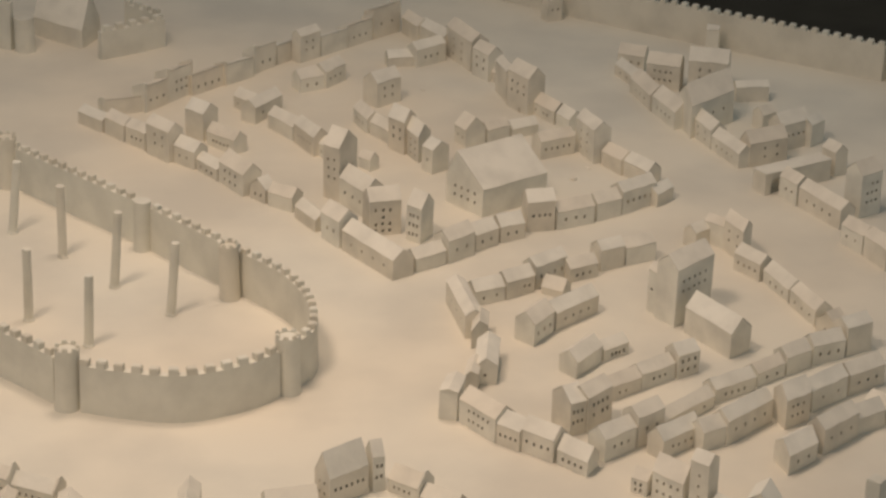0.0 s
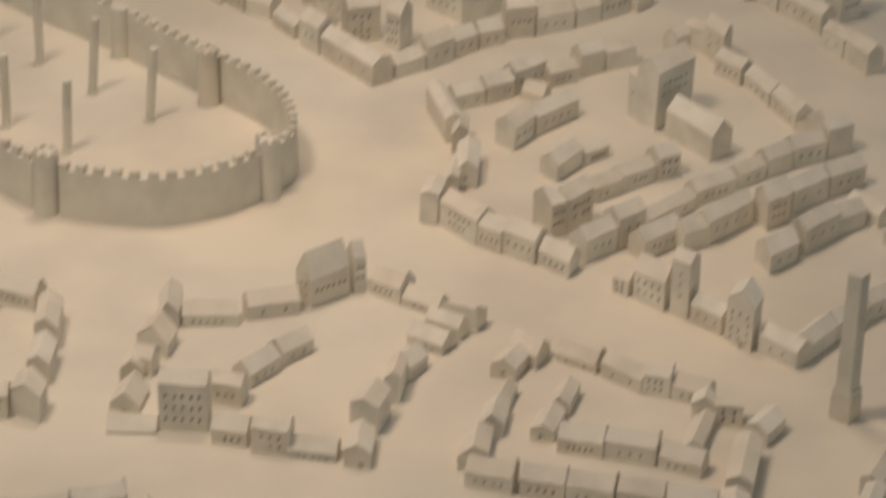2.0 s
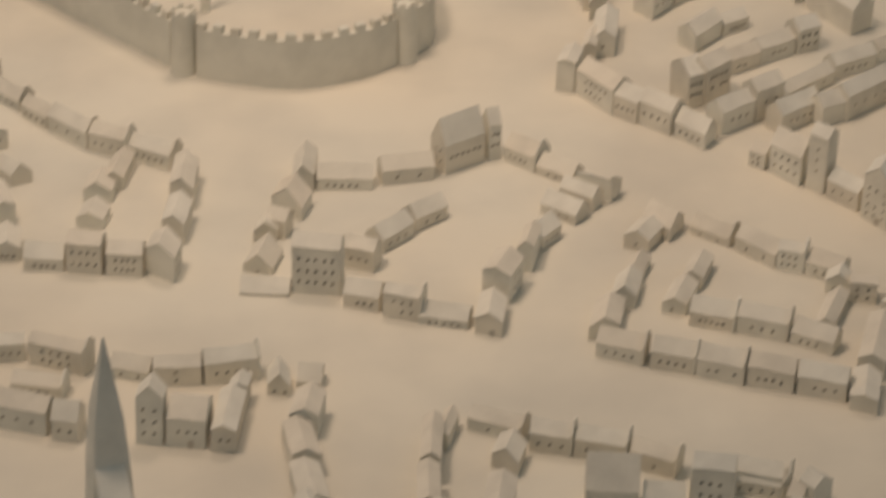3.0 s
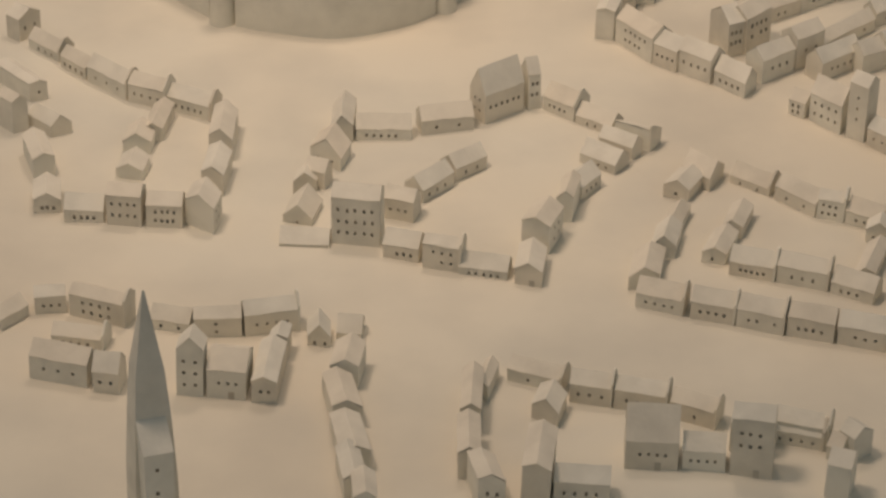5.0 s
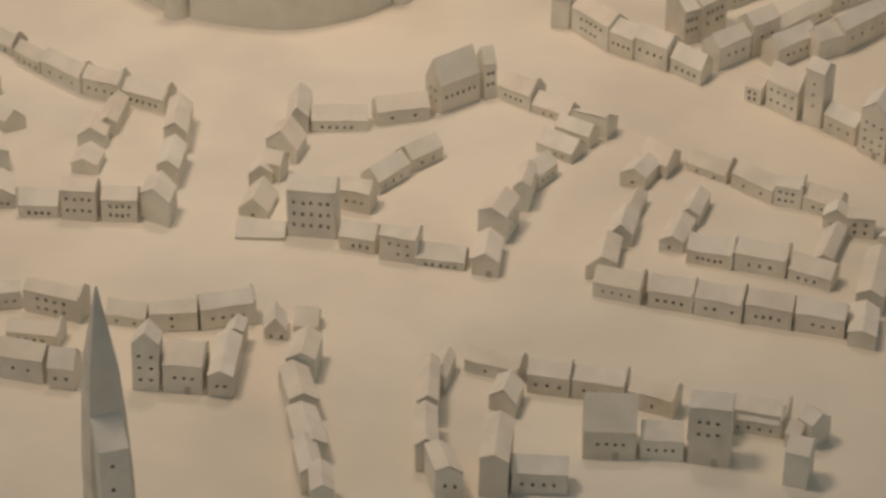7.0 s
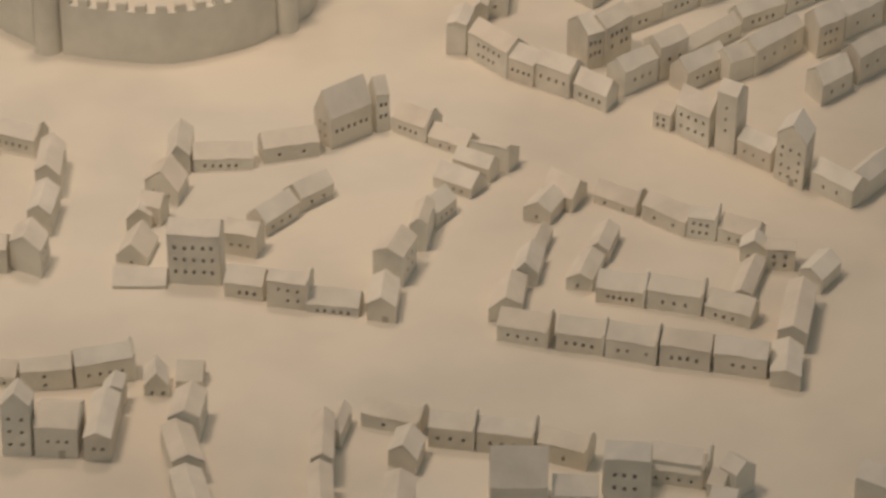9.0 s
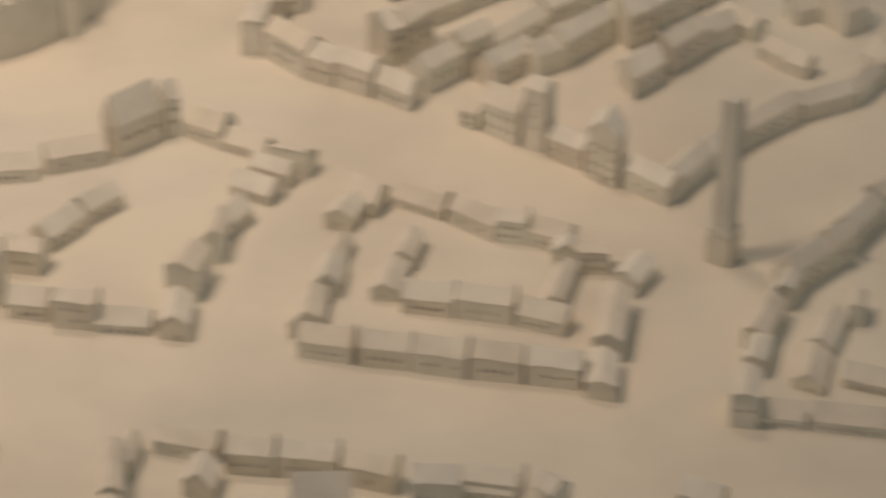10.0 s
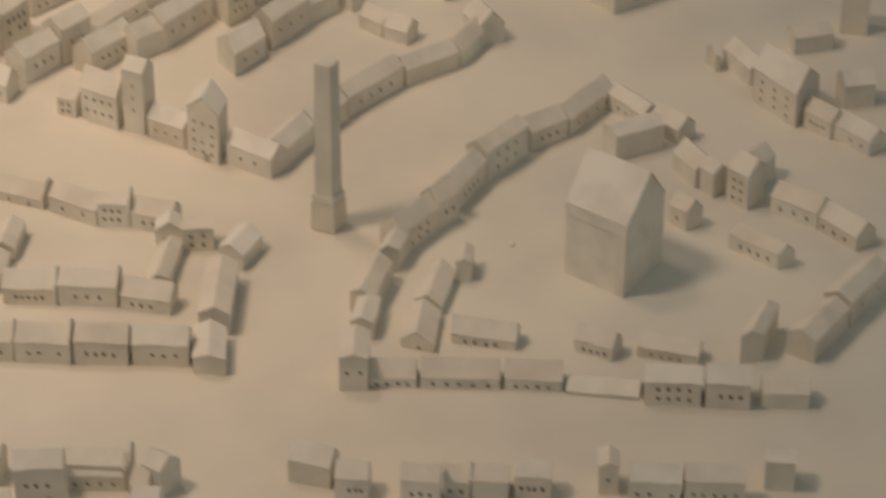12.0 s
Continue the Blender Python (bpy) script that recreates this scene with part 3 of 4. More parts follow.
house(0.351, 2.519, -19.3, 0.053, 0.028, 0.023, 0.013, "eaves", "4x1", "", extra="P")
house(0.403, 2.504, -16.5, 0.053, 0.028, 0.025, 0.013, "eaves", "4x1", "")
house(0.351, 2.625, -17.0, 0.052, 0.028, 0.018, 0.014, "eaves", "5x1", "", extra="P")
house(0.405, 2.609, -18.3, 0.058, 0.028, 0.023, 0.011, "eaves", "3x1", "", extra="P")
house(0.460, 2.585, -27.5, 0.052, 0.028, 0.015, 0.014, "eaves", "4x1", "")
house(0.369, 2.817, -36.9, 0.054, 0.026, 0.011, 0.013, "eaves", "2x1", "", extra="P")
house(0.420, 2.774, -43.6, 0.061, 0.028, 0.018, 0.014, "eaves", "2x1", "")
house(0.451, 2.750, -16.7, 0.032, 0.024, 0.027, 0.008, "eaves", "3x2", "", extra="P")
house(0.491, 2.734, -30.9, 0.046, 0.028, 0.018, 0.013, "eaves", "3x1", "")

BLOCK = "houses of the block with the spire"
house(-0.124, 2.480, -7.7, 0.027, 0.032, 0.013, 0.016, "gable", "2x1", "", -0.18)
house(-0.091, 2.491, -5.0, 0.029, 0.030, 0.009, 0.015, "eaves", "", "")
house(-0.091, 2.408, -2.4, 0.032, 0.048, 0.030, 0.009, "gable", "", "", 0.10)
house(-0.095, 2.348, -2.2, 0.032, 0.060, 0.025, 0.008, "gable", "", "", -0.25)
house(-0.084, 2.277, 1.3, 0.032, 0.064, 0.023, 0.008, "gable", "", "", -0.19)
house(-0.081, 2.222, 12.0, 0.025, 0.056, 0.027, 0.007, "gable", "", "", 0.04)
house(-0.067, 2.176, 1.3, 0.025, 0.041, 0.034, 0.008, "gable", "", "", -0.07)
house(-0.251, 2.381, -4.5, 0.030, 0.026, 0.057, 0.015, "gable", "2x3", "")
house(-0.212, 2.388, -5.4, 0.043, 0.048, 0.034, 0.013, "eaves", "3x1", "", extra="D")
house(-0.172, 2.394, -4.9, 0.028, 0.074, 0.028, 0.008, "gable", "2x1", "")
house(-0.164, 2.444, 26.8, 0.025, 0.022, 0.028, 0.007, "gable", "", "", 0.67)
house(-0.460, 2.507, 51.4, 0.043, 0.026, 0.014, 0.010, "eaves", "", "")
house(-0.416, 2.531, 8.5, 0.036, 0.024, 0.022, 0.007, "eaves", "3x1", "")
house(-0.359, 2.516, -21.9, 0.067, 0.024, 0.029, 0.008, "eaves", "4x2", "", extra="P")
house(-0.281, 2.499, -12.3, 0.046, 0.024, 0.013, 0.012, "eaves", "2x1", "")
house(-0.232, 2.490, 3.8, 0.053, 0.024, 0.024, 0.008, "eaves", "1x2", "")
house(-0.177, 2.499, 11.8, 0.060, 0.026, 0.026, 0.012, "eaves", "4x1", "", extra="P")
house(-0.376, 2.466, -12.6, 0.058, 0.026, 0.013, 0.010, "eaves", "4x1", "", extra="P")
house(-0.386, 2.403, -15.0, 0.066, 0.032, 0.028, 0.013, "eaves", "3x1", "")
house(-0.336, 2.386, -8.5, 0.030, 0.032, 0.027, 0.016, "eaves", "2x1", "")

BLOCK = "houses of the block by the lower street"
house(0.054, 2.393, -33.1, 0.018, 0.043, 0.017, 0.007, "gable", "", "", -0.32)
house(0.038, 2.346, 1.3, 0.023, 0.075, 0.031, 0.007, "gable", "", "", 0.06)
house(0.035, 2.265, 1.3, 0.025, 0.067, 0.032, 0.007, "gable", "1x1", "", 0.02)
house(0.051, 2.205, -7.8, 0.029, 0.042, 0.035, 0.007, "gable", "2x1", "", -0.39)
house(0.117, 2.348, -34.2, 0.034, 0.036, 0.018, 0.012, "gable", "", "", -0.33)
house(0.103, 2.222, -15.6, 0.031, 0.069, 0.049, 0.008, "gable", "", "", -0.17)
house(0.107, 2.406, -22.8, 0.061, 0.026, 0.016, 0.010, "eaves", "2x1", "", extra="P")
house(0.162, 2.376, -11.6, 0.045, 0.026, 0.024, 0.010, "eaves", "3x1", "", extra="P")
house(0.213, 2.364, -15.5, 0.056, 0.026, 0.023, 0.010, "eaves", "3x1", "", extra="P")
house(0.267, 2.344, -24.4, 0.050, 0.026, 0.021, 0.010, "eaves", "1x1", "", extra="P")
house(0.372, 2.310, -16.7, 0.057, 0.026, 0.025, 0.010, "eaves", "3x1", "", extra="P")
house(0.217, 2.273, -2.7, 0.055, 0.042, 0.033, 0.032, "eaves", "4x1", "", extra="D")
house(0.270, 2.265, -5.9, 0.045, 0.028, 0.024, 0.014, "eaves", "4x1", "")
house(0.317, 2.256, -11.1, 0.044, 0.028, 0.069, 0.011, "eaves", "3x2", "", extra="D")
house(0.145, 2.209, -3.3, 0.057, 0.030, 0.026, 0.012, "eaves", "4x1", "")
house(0.423, 2.286, -51.9, 0.024, 0.026, 0.028, 0.010, "eaves", "", "")
house(0.400, 2.221, -19.9, 0.026, 0.030, 0.041, 0.012, "eaves", "", "")

BLOCK = "houses of the block behind the obelisk"
house(0.442, 2.994, -37.6, 0.025, 0.026, 0.021, 0.010, "eaves", "2x2", "")
house(0.476, 2.975, -46.4, 0.051, 0.040, 0.038, 0.016, "eaves", "4x2", "", -0.33)
house(0.507, 2.939, -40.0, 0.028, 0.027, 0.076, 0.011, "eaves", "1x3", "", -0.08)
house(0.695, 2.891, 42.8, 0.063, 0.026, 0.025, 0.012, "eaves", "", "")
house(0.539, 2.907, -46.8, 0.050, 0.030, 0.025, 0.012, "eaves", "3x1", "")
house(0.568, 2.871, -48.1, 0.043, 0.037, 0.057, 0.017, "gable", "3x4", "", -0.45, extra="D")
house(0.613, 2.828, -49.2, 0.061, 0.030, 0.023, 0.012, "eaves", "2x1", "")
house(0.649, 2.845, 49.8, 0.066, 0.028, 0.024, 0.012, "eaves", "", "")
house(0.758, 2.945, 36.6, 0.095, 0.026, 0.026, 0.012, "eaves", "4x1", "")
house(0.834, 2.989, 23.6, 0.076, 0.026, 0.021, 0.012, "eaves", "", "")
house(0.887, 3.025, 48.7, 0.063, 0.026, 0.021, 0.012, "eaves", "", "")
house(0.920, 3.061, 10.9, 0.034, 0.042, 0.026, 0.017, "gable", "", "")
house(0.906, 3.191, 31.7, 0.039, 0.048, 0.032, 0.022, "eaves", "", "", 0.13)
house(0.783, 3.189, -57.3, 0.063, 0.026, 0.018, 0.012, "eaves", "", "")
house(0.862, 3.211, 18.9, 0.036, 0.026, 0.019, 0.012, "eaves", "", "")
house(0.828, 3.081, -43.9, 0.033, 0.026, 0.017, 0.012, "eaves", "", "")
house(0.808, 3.107, -59.8, 0.040, 0.026, 0.017, 0.012, "eaves", "", "")

BLOCK = "houses of the block round the great hall"
house(0.624, 2.417, -15.5, 0.029, 0.049, 0.035, 0.006, "gable", "2x1", "")
house(0.653, 2.497, -23.1, 0.024, 0.045, 0.020, 0.006, "gable", "", "")
house(0.670, 2.548, -35.6, 0.027, 0.065, 0.023, 0.008, "gable", "", "", -0.13)
house(0.708, 2.608, 9.9, 0.027, 0.039, 0.025, 0.008, "gable", "", "", 0.84)
house(0.731, 2.537, -37.8, 0.030, 0.064, 0.012, 0.009, "gable", "", "", -0.20)
house(0.701, 2.475, -36.1, 0.036, 0.058, 0.009, 0.011, "gable", "1x1", "", -0.27)
house(0.769, 2.568, -13.6, 0.017, 0.032, 0.022, 0.005, "gable", "", "", 0.11)
house(0.731, 2.643, 41.7, 0.064, 0.028, 0.029, 0.014, "eaves", "3x2", "")
house(0.770, 2.674, 33.2, 0.034, 0.026, 0.033, 0.013, "eaves", "2x1", "")
house(0.805, 2.721, 50.2, 0.065, 0.028, 0.027, 0.013, "eaves", "4x1", "")
house(0.857, 2.771, 39.2, 0.075, 0.028, 0.035, 0.010, "eaves", "3x2", "")
house(0.916, 2.812, 24.8, 0.054, 0.028, 0.023, 0.013, "eaves", "3x1", "")
house(0.973, 2.851, 41.6, 0.093, 0.028, 0.021, 0.013, "eaves", "4x1", "")
house(1.029, 2.841, -68.7, 0.062, 0.026, 0.018, 0.010, "eaves", "3x1", "")
house(1.005, 2.769, 13.7, 0.061, 0.028, 0.030, 0.008, "eaves", "", "")
house(1.056, 2.792, -62.5, 0.046, 0.026, 0.018, 0.012, "eaves", "", "")
house(1.051, 2.700, -76.6, 0.047, 0.028, 0.022, 0.013, "eaves", "", "")
house(1.060, 2.667, -69.6, 0.024, 0.022, 0.027, 0.009, "eaves", "", "", -0.11)
house(1.085, 2.641, -62.2, 0.031, 0.031, 0.040, 0.014, "eaves", "2x3", "", -0.12)
house(1.130, 2.597, -55.4, 0.059, 0.028, 0.019, 0.013, "eaves", "3x1", "")
house(1.158, 2.551, -66.2, 0.064, 0.028, 0.017, 0.013, "eaves", "3x1", "")
house(1.102, 2.673, 37.0, 0.053, 0.028, 0.027, 0.011, "eaves", "", "")
house(0.914, 2.546, 44.8, 0.081, 0.072, 0.082, 0.041, "gable", "", "", 0.15, extra="F")
house(1.010, 2.609, -60.4, 0.026, 0.022, 0.022, 0.011, "eaves", "1x1", "", 0.09)
house(1.063, 2.531, -56.8, 0.063, 0.020, 0.017, 0.009, "eaves", "4x1", "", 0.29)
house(0.758, 2.449, -25.9, 0.064, 0.026, 0.011, 0.013, "eaves", "4x1", "")
house(0.658, 2.404, -16.0, 0.045, 0.028, 0.010, 0.014, "eaves", "4x1", "")
house(0.717, 2.387, -16.5, 0.075, 0.028, 0.012, 0.014, "eaves", "5x1", "")
house(0.782, 2.368, -17.5, 0.055, 0.028, 0.012, 0.014, "eaves", "4x1", "")
house(0.842, 2.343, -22.9, 0.069, 0.028, 0.004, 0.008, "eaves", "", "")
house(0.899, 2.315, -19.4, 0.054, 0.030, 0.026, 0.009, "eaves", "4x2", "")
house(0.946, 2.298, -18.5, 0.043, 0.030, 0.027, 0.012, "eaves", "3x1", "")
house(0.997, 2.286, -17.6, 0.045, 0.028, 0.016, 0.011, "eaves", "", "")
house(1.005, 2.377, -1.8, 0.024, 0.050, 0.029, 0.007, "gable", "", "", 0.66)
house(0.856, 2.406, -41.8, 0.041, 0.024, 0.014, 0.012, "eaves", "4x1", "")
house(0.919, 2.383, -30.2, 0.060, 0.024, 0.011, 0.010, "eaves", "4x1", "")
house(1.061, 2.371, 42.2, 0.071, 0.030, 0.025, 0.009, "eaves", "", "")
house(1.121, 2.425, 41.3, 0.083, 0.030, 0.028, 0.009, "eaves", "2x1", "")

BLOCK = "houses of the block across the east street"
house(1.150, 2.929, 5.7, 0.008, 0.024, 0.021, 0.010, "eaves", "", "")
house(1.181, 2.907, -79.1, 0.060, 0.026, 0.021, 0.012, "eaves", "", "")
house(1.1975, 2.827, -71.5, 0.076, 0.050, 0.041, 0.020, "eaves", "3x3", "", -0.45)
house(1.219, 2.763, -65.0, 0.040, 0.026, 0.021, 0.012, "eaves", "3x1", "")
house(1.243, 2.726, -64.7, 0.056, 0.026, 0.018, 0.012, "eaves", "3x1", "")
house(1.272, 2.949, 3.3, 0.049, 0.026, 0.021, 0.010, "eaves", "", "")
house(1.274, 2.816, -3.3, 0.037, 0.030, 0.028, 0.012, "eaves", "", "")
house(1.339, 2.982, -25.8, 0.033, 0.030, 0.050, 0.009, "eaves", "", "")
house(1.112, 3.128, 22.7, 0.094, 0.067, 0.031, 0.027, "eaves", "", "", 0.03)
house(1.127, 3.209, 13.9, 0.079, 0.034, 0.047, 0.010, "eaves", "", "")

BLOCK = "houses of the block along the lower edge"
house(0.318, 2.295, -16.1, 0.039, 0.030, 0.037, 0.010, "eaves", "4x1", "")
house(0.368, 2.308, -15.5, 0.054, 0.026, 0.017, 0.010, "eaves", "4x1", "", extra="P")
house(0.406, 2.283, -29.9, 0.018, 0.026, 0.016, 0.010, "eaves", "", "")
house(0.554, 2.270, -32.7, 0.041, 0.026, 0.024, 0.013, "eaves", "", "")
house(0.583, 2.241, -19.9, 0.031, 0.026, 0.023, 0.010, "eaves", "4x1", "")
house(0.637, 2.214, -20.2, 0.036, 0.026, 0.030, 0.010, "eaves", "3x1", "")
house(0.670, 2.222, -17.9, 0.023, 0.026, 0.018, 0.010, "eaves", "2x1", "", extra="P")
house(0.699, 2.213, -19.2, 0.034, 0.026, 0.020, 0.010, "eaves", "", "")
house(0.735, 2.204, -19.2, 0.034, 0.026, 0.025, 0.010, "eaves", "4x1", "")
house(0.801, 2.196, -18.4, 0.020, 0.026, 0.030, 0.006, "gable", "1x1", "")
house(0.833, 2.167, -17.8, 0.046, 0.026, 0.029, 0.010, "eaves", "4x1", "")
house(0.882, 2.153, -17.1, 0.054, 0.026, 0.030, 0.010, "eaves", "5x1", "")
house(0.948, 2.166, -20.4, 0.028, 0.026, 0.031, 0.004, "eaves", "", "")

# ---- gatehouse of the block by the town wall ----
def gatehouse(x, y, turn, length, depth, height):
    """A long flat-roofed block with an arched way through its left end."""
    root = thing("gatehouse", pose(x, y, -0.001, 0, 0, turn), "long flat-roofed white plaster gatehouse with an arched gateway", "model gatehouse")
    a, b = length / 2, depth / 2
    x0, x1 = -a + 0.011, -a + 0.034
    mid, r = (x0 + x1) / 2, (x1 - x0) / 2
    spring = height * 0.78 - r
    outline = [(-a, 0.0), (x0, 0.0)]
    outline += [(mid + r * math.cos(math.pi * (1 - k / 10)), spring + r * math.sin(math.pi * k / 10)) for k in range(11)]
    outline += [(x1, 0.0), (a, 0.0), (a, height), (-a, height * 1.04)]
    bm = bmesh.new()
    front = [bm.verts.new((px, -b, pz)) for px, pz in outline]
    back = [bm.verts.new((px, b, pz)) for px, pz in outline]
    bm.faces.new(front)
    bm.faces.new(back[::-1])
    n = len(outline)
    for k in range(n):
        bm.faces.new((front[k], back[k], back[(k + 1) % n], front[(k + 1) % n]))
    part_of("wall", finished(bm, "wall"), PLASTER, root)
    rv = [(px, py, height * (1.04 if px < 0 else 1.0) + d) for d in (0.0003, 0.0018) for px, py in
          ((-a - 0.0008, -b - 0.0008), (a + 0.0008, -b - 0.0008), (a + 0.0008, b + 0.0008), (-a - 0.0008, b + 0.0008))]
    part_of("roof", mesh("roof", rv, [(3, 2, 1, 0), (4, 5, 6, 7)] + [(k, (k + 1) % 4, 4 + (k + 1) % 4, 4 + k) for k in range(4)]), ROOF, root)


gatehouse(0.780, 3.961, 30.7, 0.131, 0.030, 0.034)

# ---- castle ----
def smooth_line(points, step):
    """A rounded line through the points of a plan, at even steps."""
    pts = [Vector(p) for p in points]
    ext = [pts[0] * 2 - pts[1], *pts, pts[-1] * 2 - pts[-2]]
    fine = []
    for p0, p1, p2, p3 in zip(ext, ext[1:], ext[2:], ext[3:]):
        for k in range(12):
            t = k / 12
            fine.append(0.5 * (2 * p1 + (p2 - p0) * t + (2 * p0 - 5 * p1 + 4 * p2 - p3) * t * t + (3 * p1 - p0 - 3 * p2 + p3) * t ** 3))
    fine.append(pts[-1])
    even, left = [fine[0]], step
    for p, q in zip(fine, fine[1:]):
        run = (q - p).length
        at = 0.0
        while run - at >= left:
            at += left
            even.append(p.lerp(q, at / run))
            left = step
        left -= run - at
    return even


def battlement(name, points, height, thick, merlon, gap, label):
    """A wall along a plan line with its merlons, each a part."""
    line = smooth_line(points, (merlon + gap) / 4)
    root = thing(name, pose(line[0].x, line[0].y, -0.0005), label, "model wall")
    o = line[0]
    bm = bmesh.new()
    rows = []
    for k, p in enumerate(line):
        d = (line[min(k + 1, len(line) - 1)] - line[max(k - 1, 0)]).normalized()
        n = Vector((-d.y, d.x)) * thick / 2
        w = 0.0006 * noise.noise(Vector((p.x * 30, p.y * 30, 0)))
        rows.append([bm.verts.new((p.x - o.x + s * n.x * f, p.y - o.y + s * n.y * f, z)) for s, f, z in ((-1, 1.15, 0), (-1, 1, height + w), (1, 1, height + w), (1, 1.15, 0))])
    for r, q in zip(rows, rows[1:]):
        for k in range(4):
            bm.faces.new((r[k], q[k], q[(k + 1) % 4], r[(k + 1) % 4]))
    bm.faces.new(rows[0])
    bm.faces.new(rows[-1][::-1])
    part_of("wall", finished(bm, "wall"), STONE, root)
    block = box_mesh("merlon", merlon, thick * 0.96, merlon * 0.85, 0.0009)
    rng = random.Random(5)
    for k in range(2, len(line) - 1, 4):
        p, d = line[k], line[k + 1] - line[k - 1]
        part_of("merlon", block, STONE, root,
                pose(p.x - o.x, p.y - o.y, height - 0.0012 + rng.uniform(-0.0008, 0.0003), rng.uniform(-3, 3), rng.uniform(-3, 3), math.degrees(math.atan2(d.y, d.x)) + rng.uniform(-4, 4)))
    return root


def round_tower(x, y, radius, height, crown=True):
    look_of = "with worn merlons" if crown else "with a plain flat top"
    root = thing("castle_tower", pose(x, y, -0.0008, 0.8, -1, x * 900), f"round white plaster castle tower {look_of}", "model tower", "towers of the castle")
    profile = [(radius * 1.07, 0), (radius * 1.01, height * 0.12), (radius * 0.98, height * 0.55), (radius * 0.99, height - 0.0075), (radius * 0.97, height - 0.0045)]
    if crown:
        profile += [(radius * 0.8, height - 0.0045), (radius * 0.78, height - 0.0065)]
    part_of("body", lathe_mesh("body", profile, 26), STONE, root)
    if crown:
        block = box_mesh("merlon", radius * 0.42, radius * 0.22, 0.0062, 0.0009)
        rng = random.Random(int(radius * 1e5))
        for k in range(7):
            a = math.tau * k / 7
            part_of("merlon", block, STONE, root, pose(radius * 0.86 * math.cos(a), radius * 0.86 * math.sin(a), height - 0.0055 - rng.uniform(0, 0.002), rng.uniform(-6, 6), 0, math.degrees(a) + 90))
    return root


FAR_WALL = "curved white castle wall of plaster with square merlons"
BOWED_WALL = "bowed white castle wall of plaster with broad square merlons"
battlement("castle_wall", [(-0.72, 4.26), (-0.411, 3.933), (-0.2185, 3.7335)], 0.067, 0.0105, 0.0112, 0.0108, FAR_WALL)
battlement("castle_wall", [(-0.194, 3.706), (-0.063, 3.556), (-0.007, 3.490), (0.025, 3.424), (0.037, 3.358), (0.032, 3.303), (0.008, 3.268)],
           0.067, 0.0105, 0.0112, 0.0108, FAR_WALL)
battlement("castle_wall", [(-0.0105, 3.2445), (-0.051, 3.207), (-0.129, 3.175), (-0.202, 3.185), (-0.2620, 3.2045)],
           0.067, 0.011, 0.0130, 0.0105, BOWED_WALL)
battlement("castle_wall", [(-0.2935, 3.2250), (-0.379, 3.312), (-0.64, 3.57)], 0.067, 0.011, 0.0130, 0.0105, BOWED_WALL)
round_tower(-0.280, 3.211, 0.0165, 0.092)
round_tower(0.004, 3.257, 0.0162, 0.088)
round_tower(-0.079, 3.544, 0.0145, 0.086)
round_tower(-0.210, 3.706, 0.0125, 0.082, False)
round_tower(-0.424, 3.935, 0.016, 0.088)


def column(x, y, height, lean):
    root = thing("column", pose(x, y, -0.0005, 0, lean, 0), "plain round white column standing in the castle yard", "model column", "columns in the castle yard")
    r = 0.0062
    part_of("shaft", lathe_mesh("shaft", [(r * 1.35, 0), (r * 1.3, 0.003), (r * 1.05, 0.004), (r, height * 0.5), (r * 0.98, height - 0.001), (r * 0.85, height)], 18), STONE, root)


column(-0.402, 3.763, 0.114, 5)
column(-0.322, 3.678, 0.112, -0.5)
column(-0.242, 3.577, 0.116, 3.5)
column(-0.352, 3.468, 0.109, 0)
column(-0.265, 3.39, 0.106, 1.5)
column(-0.159, 3.488, 0.110, 4)

# ---- town wall at the edge of the board ----
TOWN_WALL = "long white town wall with merlons along the board's edge"
battlement("town_wall", [(0.28, 4.89), (0.597, 4.671), (0.976, 4.438), (1.004, 4.420)], 0.062, 0.012, 0.0105, 0.0098, TOWN_WALL)
battlement("town_wall", [(1.018, 4.412), (1.3, 4.232), (1.60, 4.043)], 0.062, 0.012, 0.0105, 0.0098, TOWN_WALL)
battlement("keep_wall", [(-0.322, 4.49), (-0.265, 4.525), (-0.214, 4.562)], 0.05, 0.012, 0.013, 0.012, "short white crenellated wall beside the keep")
battlement("keep_wall", [(-0.222, 4.572), (-0.285, 4.632)], 0.052, 0.011, 0.012, 0.011, "short white crenellated wall behind the keep's yard")
battlement("keep_wall", [(-0.474, 4.535), (-0.53, 4.56), (-0.62, 4.58)], 0.085, 0.012, 0.013, 0.012, "high white crenellated wall beside a round tower")
round_tower(-0.452, 4.53, 0.0175, 0.066, False)


# ---- obelisk ----
def obelisk(x, y, turn):
    root = thing("obelisk", pose(x, y, -0.0005, 0, 0, turn), "tall square white obelisk on a stepped plinth", "model obelisk")
    part_of("plinth", box_mesh("plinth", 0.028, 0.028, 0.032, 0.001, 0.94), STONE, root)
    part_of("cornice", box_mesh("cornice", 0.0255, 0.0255, 0.010, 0.0012, 0.95), STONE, root, pose(0, 0, 0.0315))
    part_of("shaft", box_mesh("shaft", 0.0205, 0.0205, 0.145, 0.0008, 0.9), STONE, root, pose(0, 0, 0.041))


obelisk(0.659, 2.690, -40)


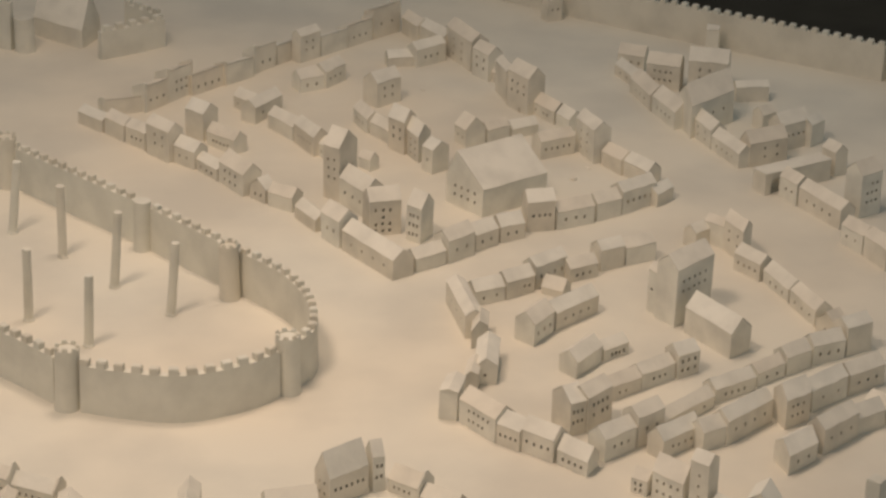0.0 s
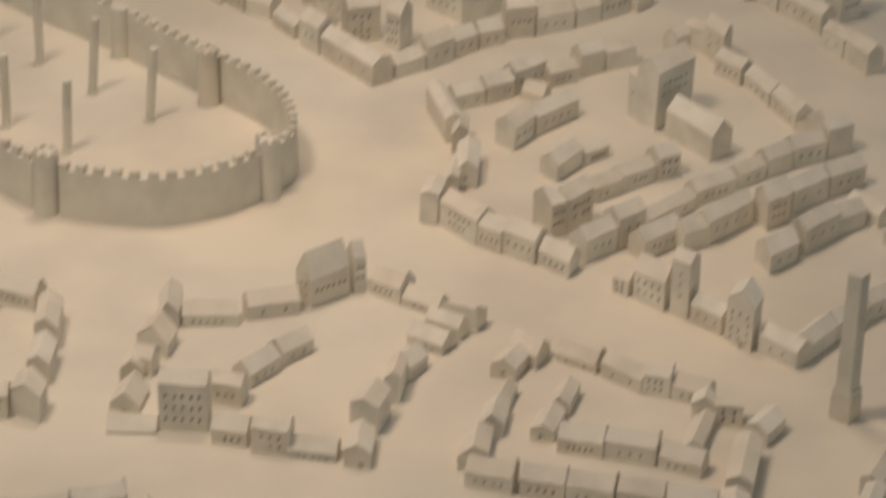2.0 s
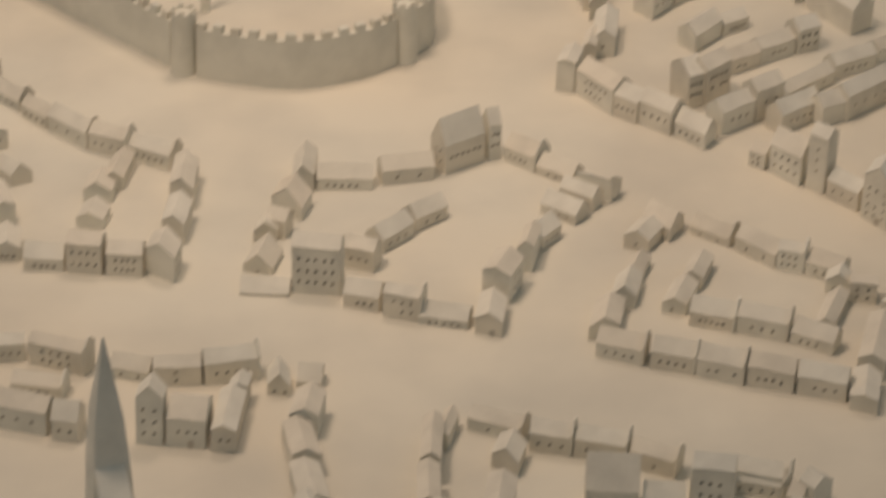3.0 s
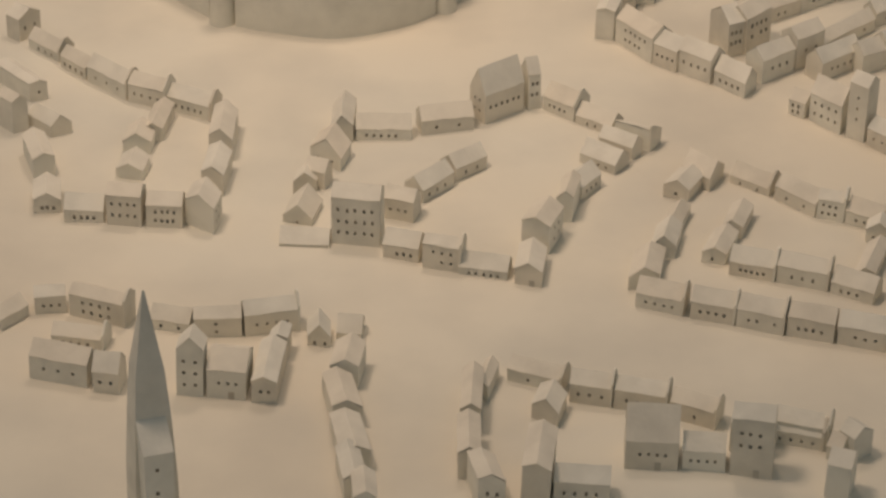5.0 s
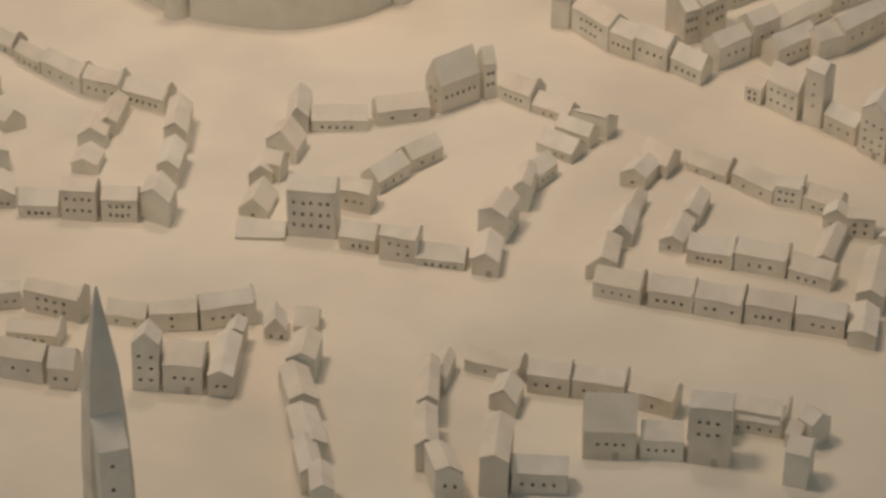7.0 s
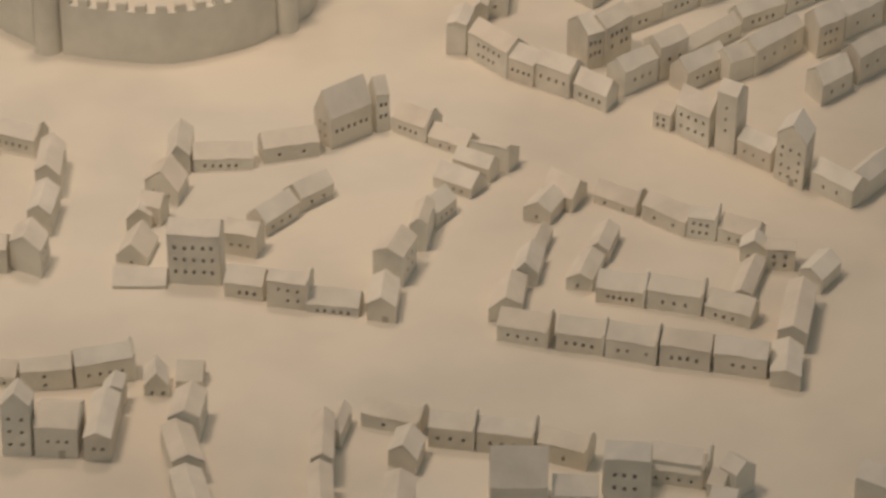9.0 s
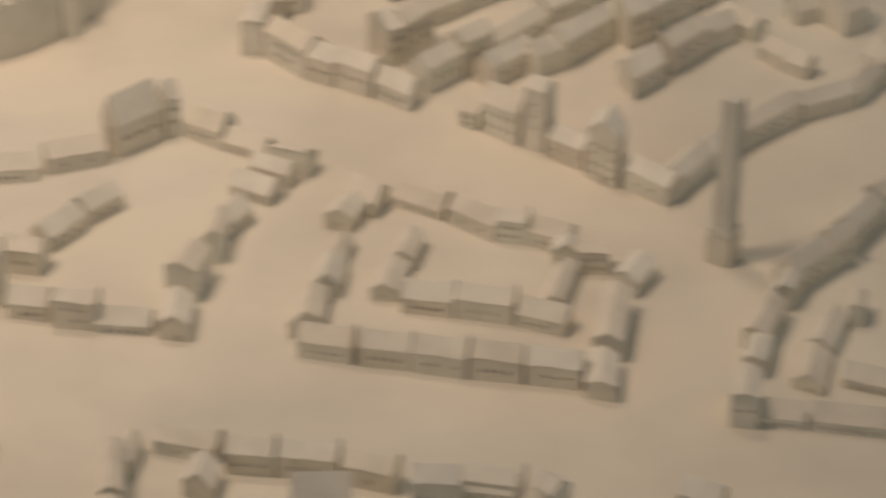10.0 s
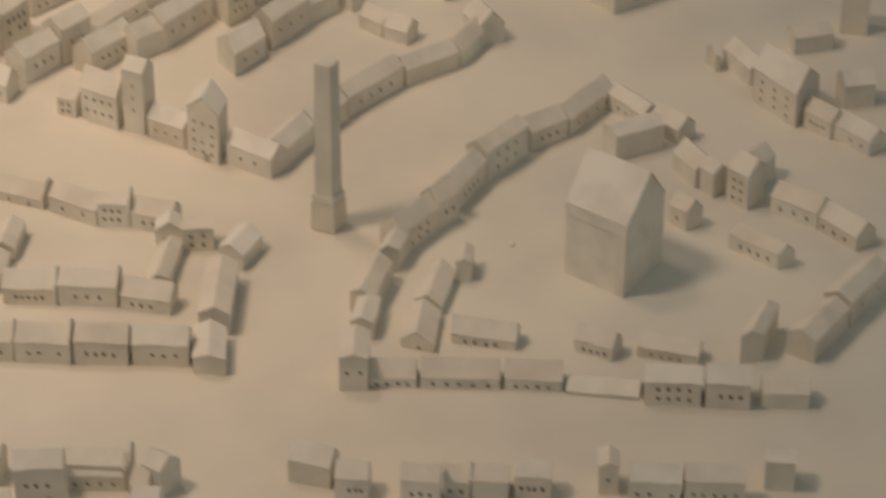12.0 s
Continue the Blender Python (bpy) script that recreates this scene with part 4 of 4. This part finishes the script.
# ---- church spire ----
def spire(x, y, turn):
    root = thing("church_tower", pose(x, y, -0.0005, 0, 0, turn), "square white church tower with tall pointed spire and a lean-to annex", "model church tower")
    q = math.sqrt(0.5)
    h, top = 0.128, 0.269
    part_of("body", lathe_mesh("body", [(0.043 * q, 0), (0.0405 * q, 0.07), (0.0352 * q, h)], 4), PLASTER, root, pose(0, 0, 0, 0, 0, 45))
    part_of("spire", lathe_mesh("spire", [(0.0356 * q, h + 0.0003), (0.0275 * q, 0.186), (0.0016 * q, top)], 4), ROOF, root, pose(0, 0, 0, 0, 0, 45))
    # annex against the front, its single slope leaning on the tower
    x0, x1, y0, y1, eave, crest = -0.0165, 0.0115, -0.0440, -0.0165, 0.115, 0.137
    verts, faces = [], []

    def put(*pts):
        faces.append(tuple(range(len(verts), len(verts) + len(pts))))
        verts.extend(pts)

    holes = [(-0.006, -0.0025, 0.095, 0.099), (-0.0065, -0.003, 0.068, 0.0725), (-0.006, -0.0025, 0.035, 0.0395)]
    for xa, xb, za, zb in opened(x0, x1, 0.0, eave, holes):
        put((xa, y0, za), (xb, y0, za), (xb, y0, zb), (xa, y0, zb))
    put((x0, y1, 0), (x0, y0, 0), (x0, y0, eave), (x0, y1, crest))
    put((x1, y0, 0), (x1, y1, 0), (x1, y1, crest), (x1, y0, eave))
    wall = part_of("annex", mesh("annex", verts, faces), PLASTER, root)
    rv = [(px, py, pz + d) for d in (0.0002, 0.0014) for px, py, pz in
          ((x0 - 0.0006, y0 - 0.001, eave - 0.0008), (x1 + 0.0006, y0 - 0.001, eave - 0.0008), (x1 + 0.0006, y1, crest), (x0 - 0.0006, y1, crest))]
    part_of("roof", mesh("roof", rv, [(3, 2, 1, 0), (4, 5, 6, 7)] + [(k, (k + 1) % 4, 4 + (k + 1) % 4, 4 + k) for k in range(4)]), ROOF, wall)
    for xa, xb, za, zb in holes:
        part_of("window", reveal(xb - xa, zb - za), REVEAL_SHADE_DOOR, wall, pose((xa + xb) / 2, y0, (za + zb) / 2))


spire(-0.268, 2.15, 19)


# ---- crumbs of plaster on the ground, a joint in the room wall ----
def crumb(x, y, size):
    bm = bmesh.new()
    bmesh.ops.create_icosphere(bm, subdivisions=2, radius=size)
    for v in bm.verts:
        v.co *= 1 + 0.5 * noise.noise(v.co * 180 + Vector((x * 50, y * 50, 0)))
        v.co.z = max(v.co.z * 0.5, -size * 0.1) + size * 0.08
    me = finished(bm, "plaster_crumb", True)
    me.materials.append(PLASTER)
    ob = new("plaster_crumb", me)
    ob.location = (x, y, 0)
    tagged(ob, "small flat crumb of white plaster on the ground", "plaster crumb", "crumbs of plaster")


crumb(0.442, 3.975, 0.006)
crumb(0.468, 4.021, 0.005)
crumb(0.223, 4.354, 0.004)
crumb(0.538, 3.59, 0.004)
crumb(0.828, 2.611, 0.004)

joint = tagged(new("trim", box_mesh("trim", 0.03, 0.03, 4.3, 0.004)), "dark upright joint strip on the room wall", "trim", kind="structure")
joint.data.materials.append(DARK)
joint.location = (1.66, 7.98, -0.8)
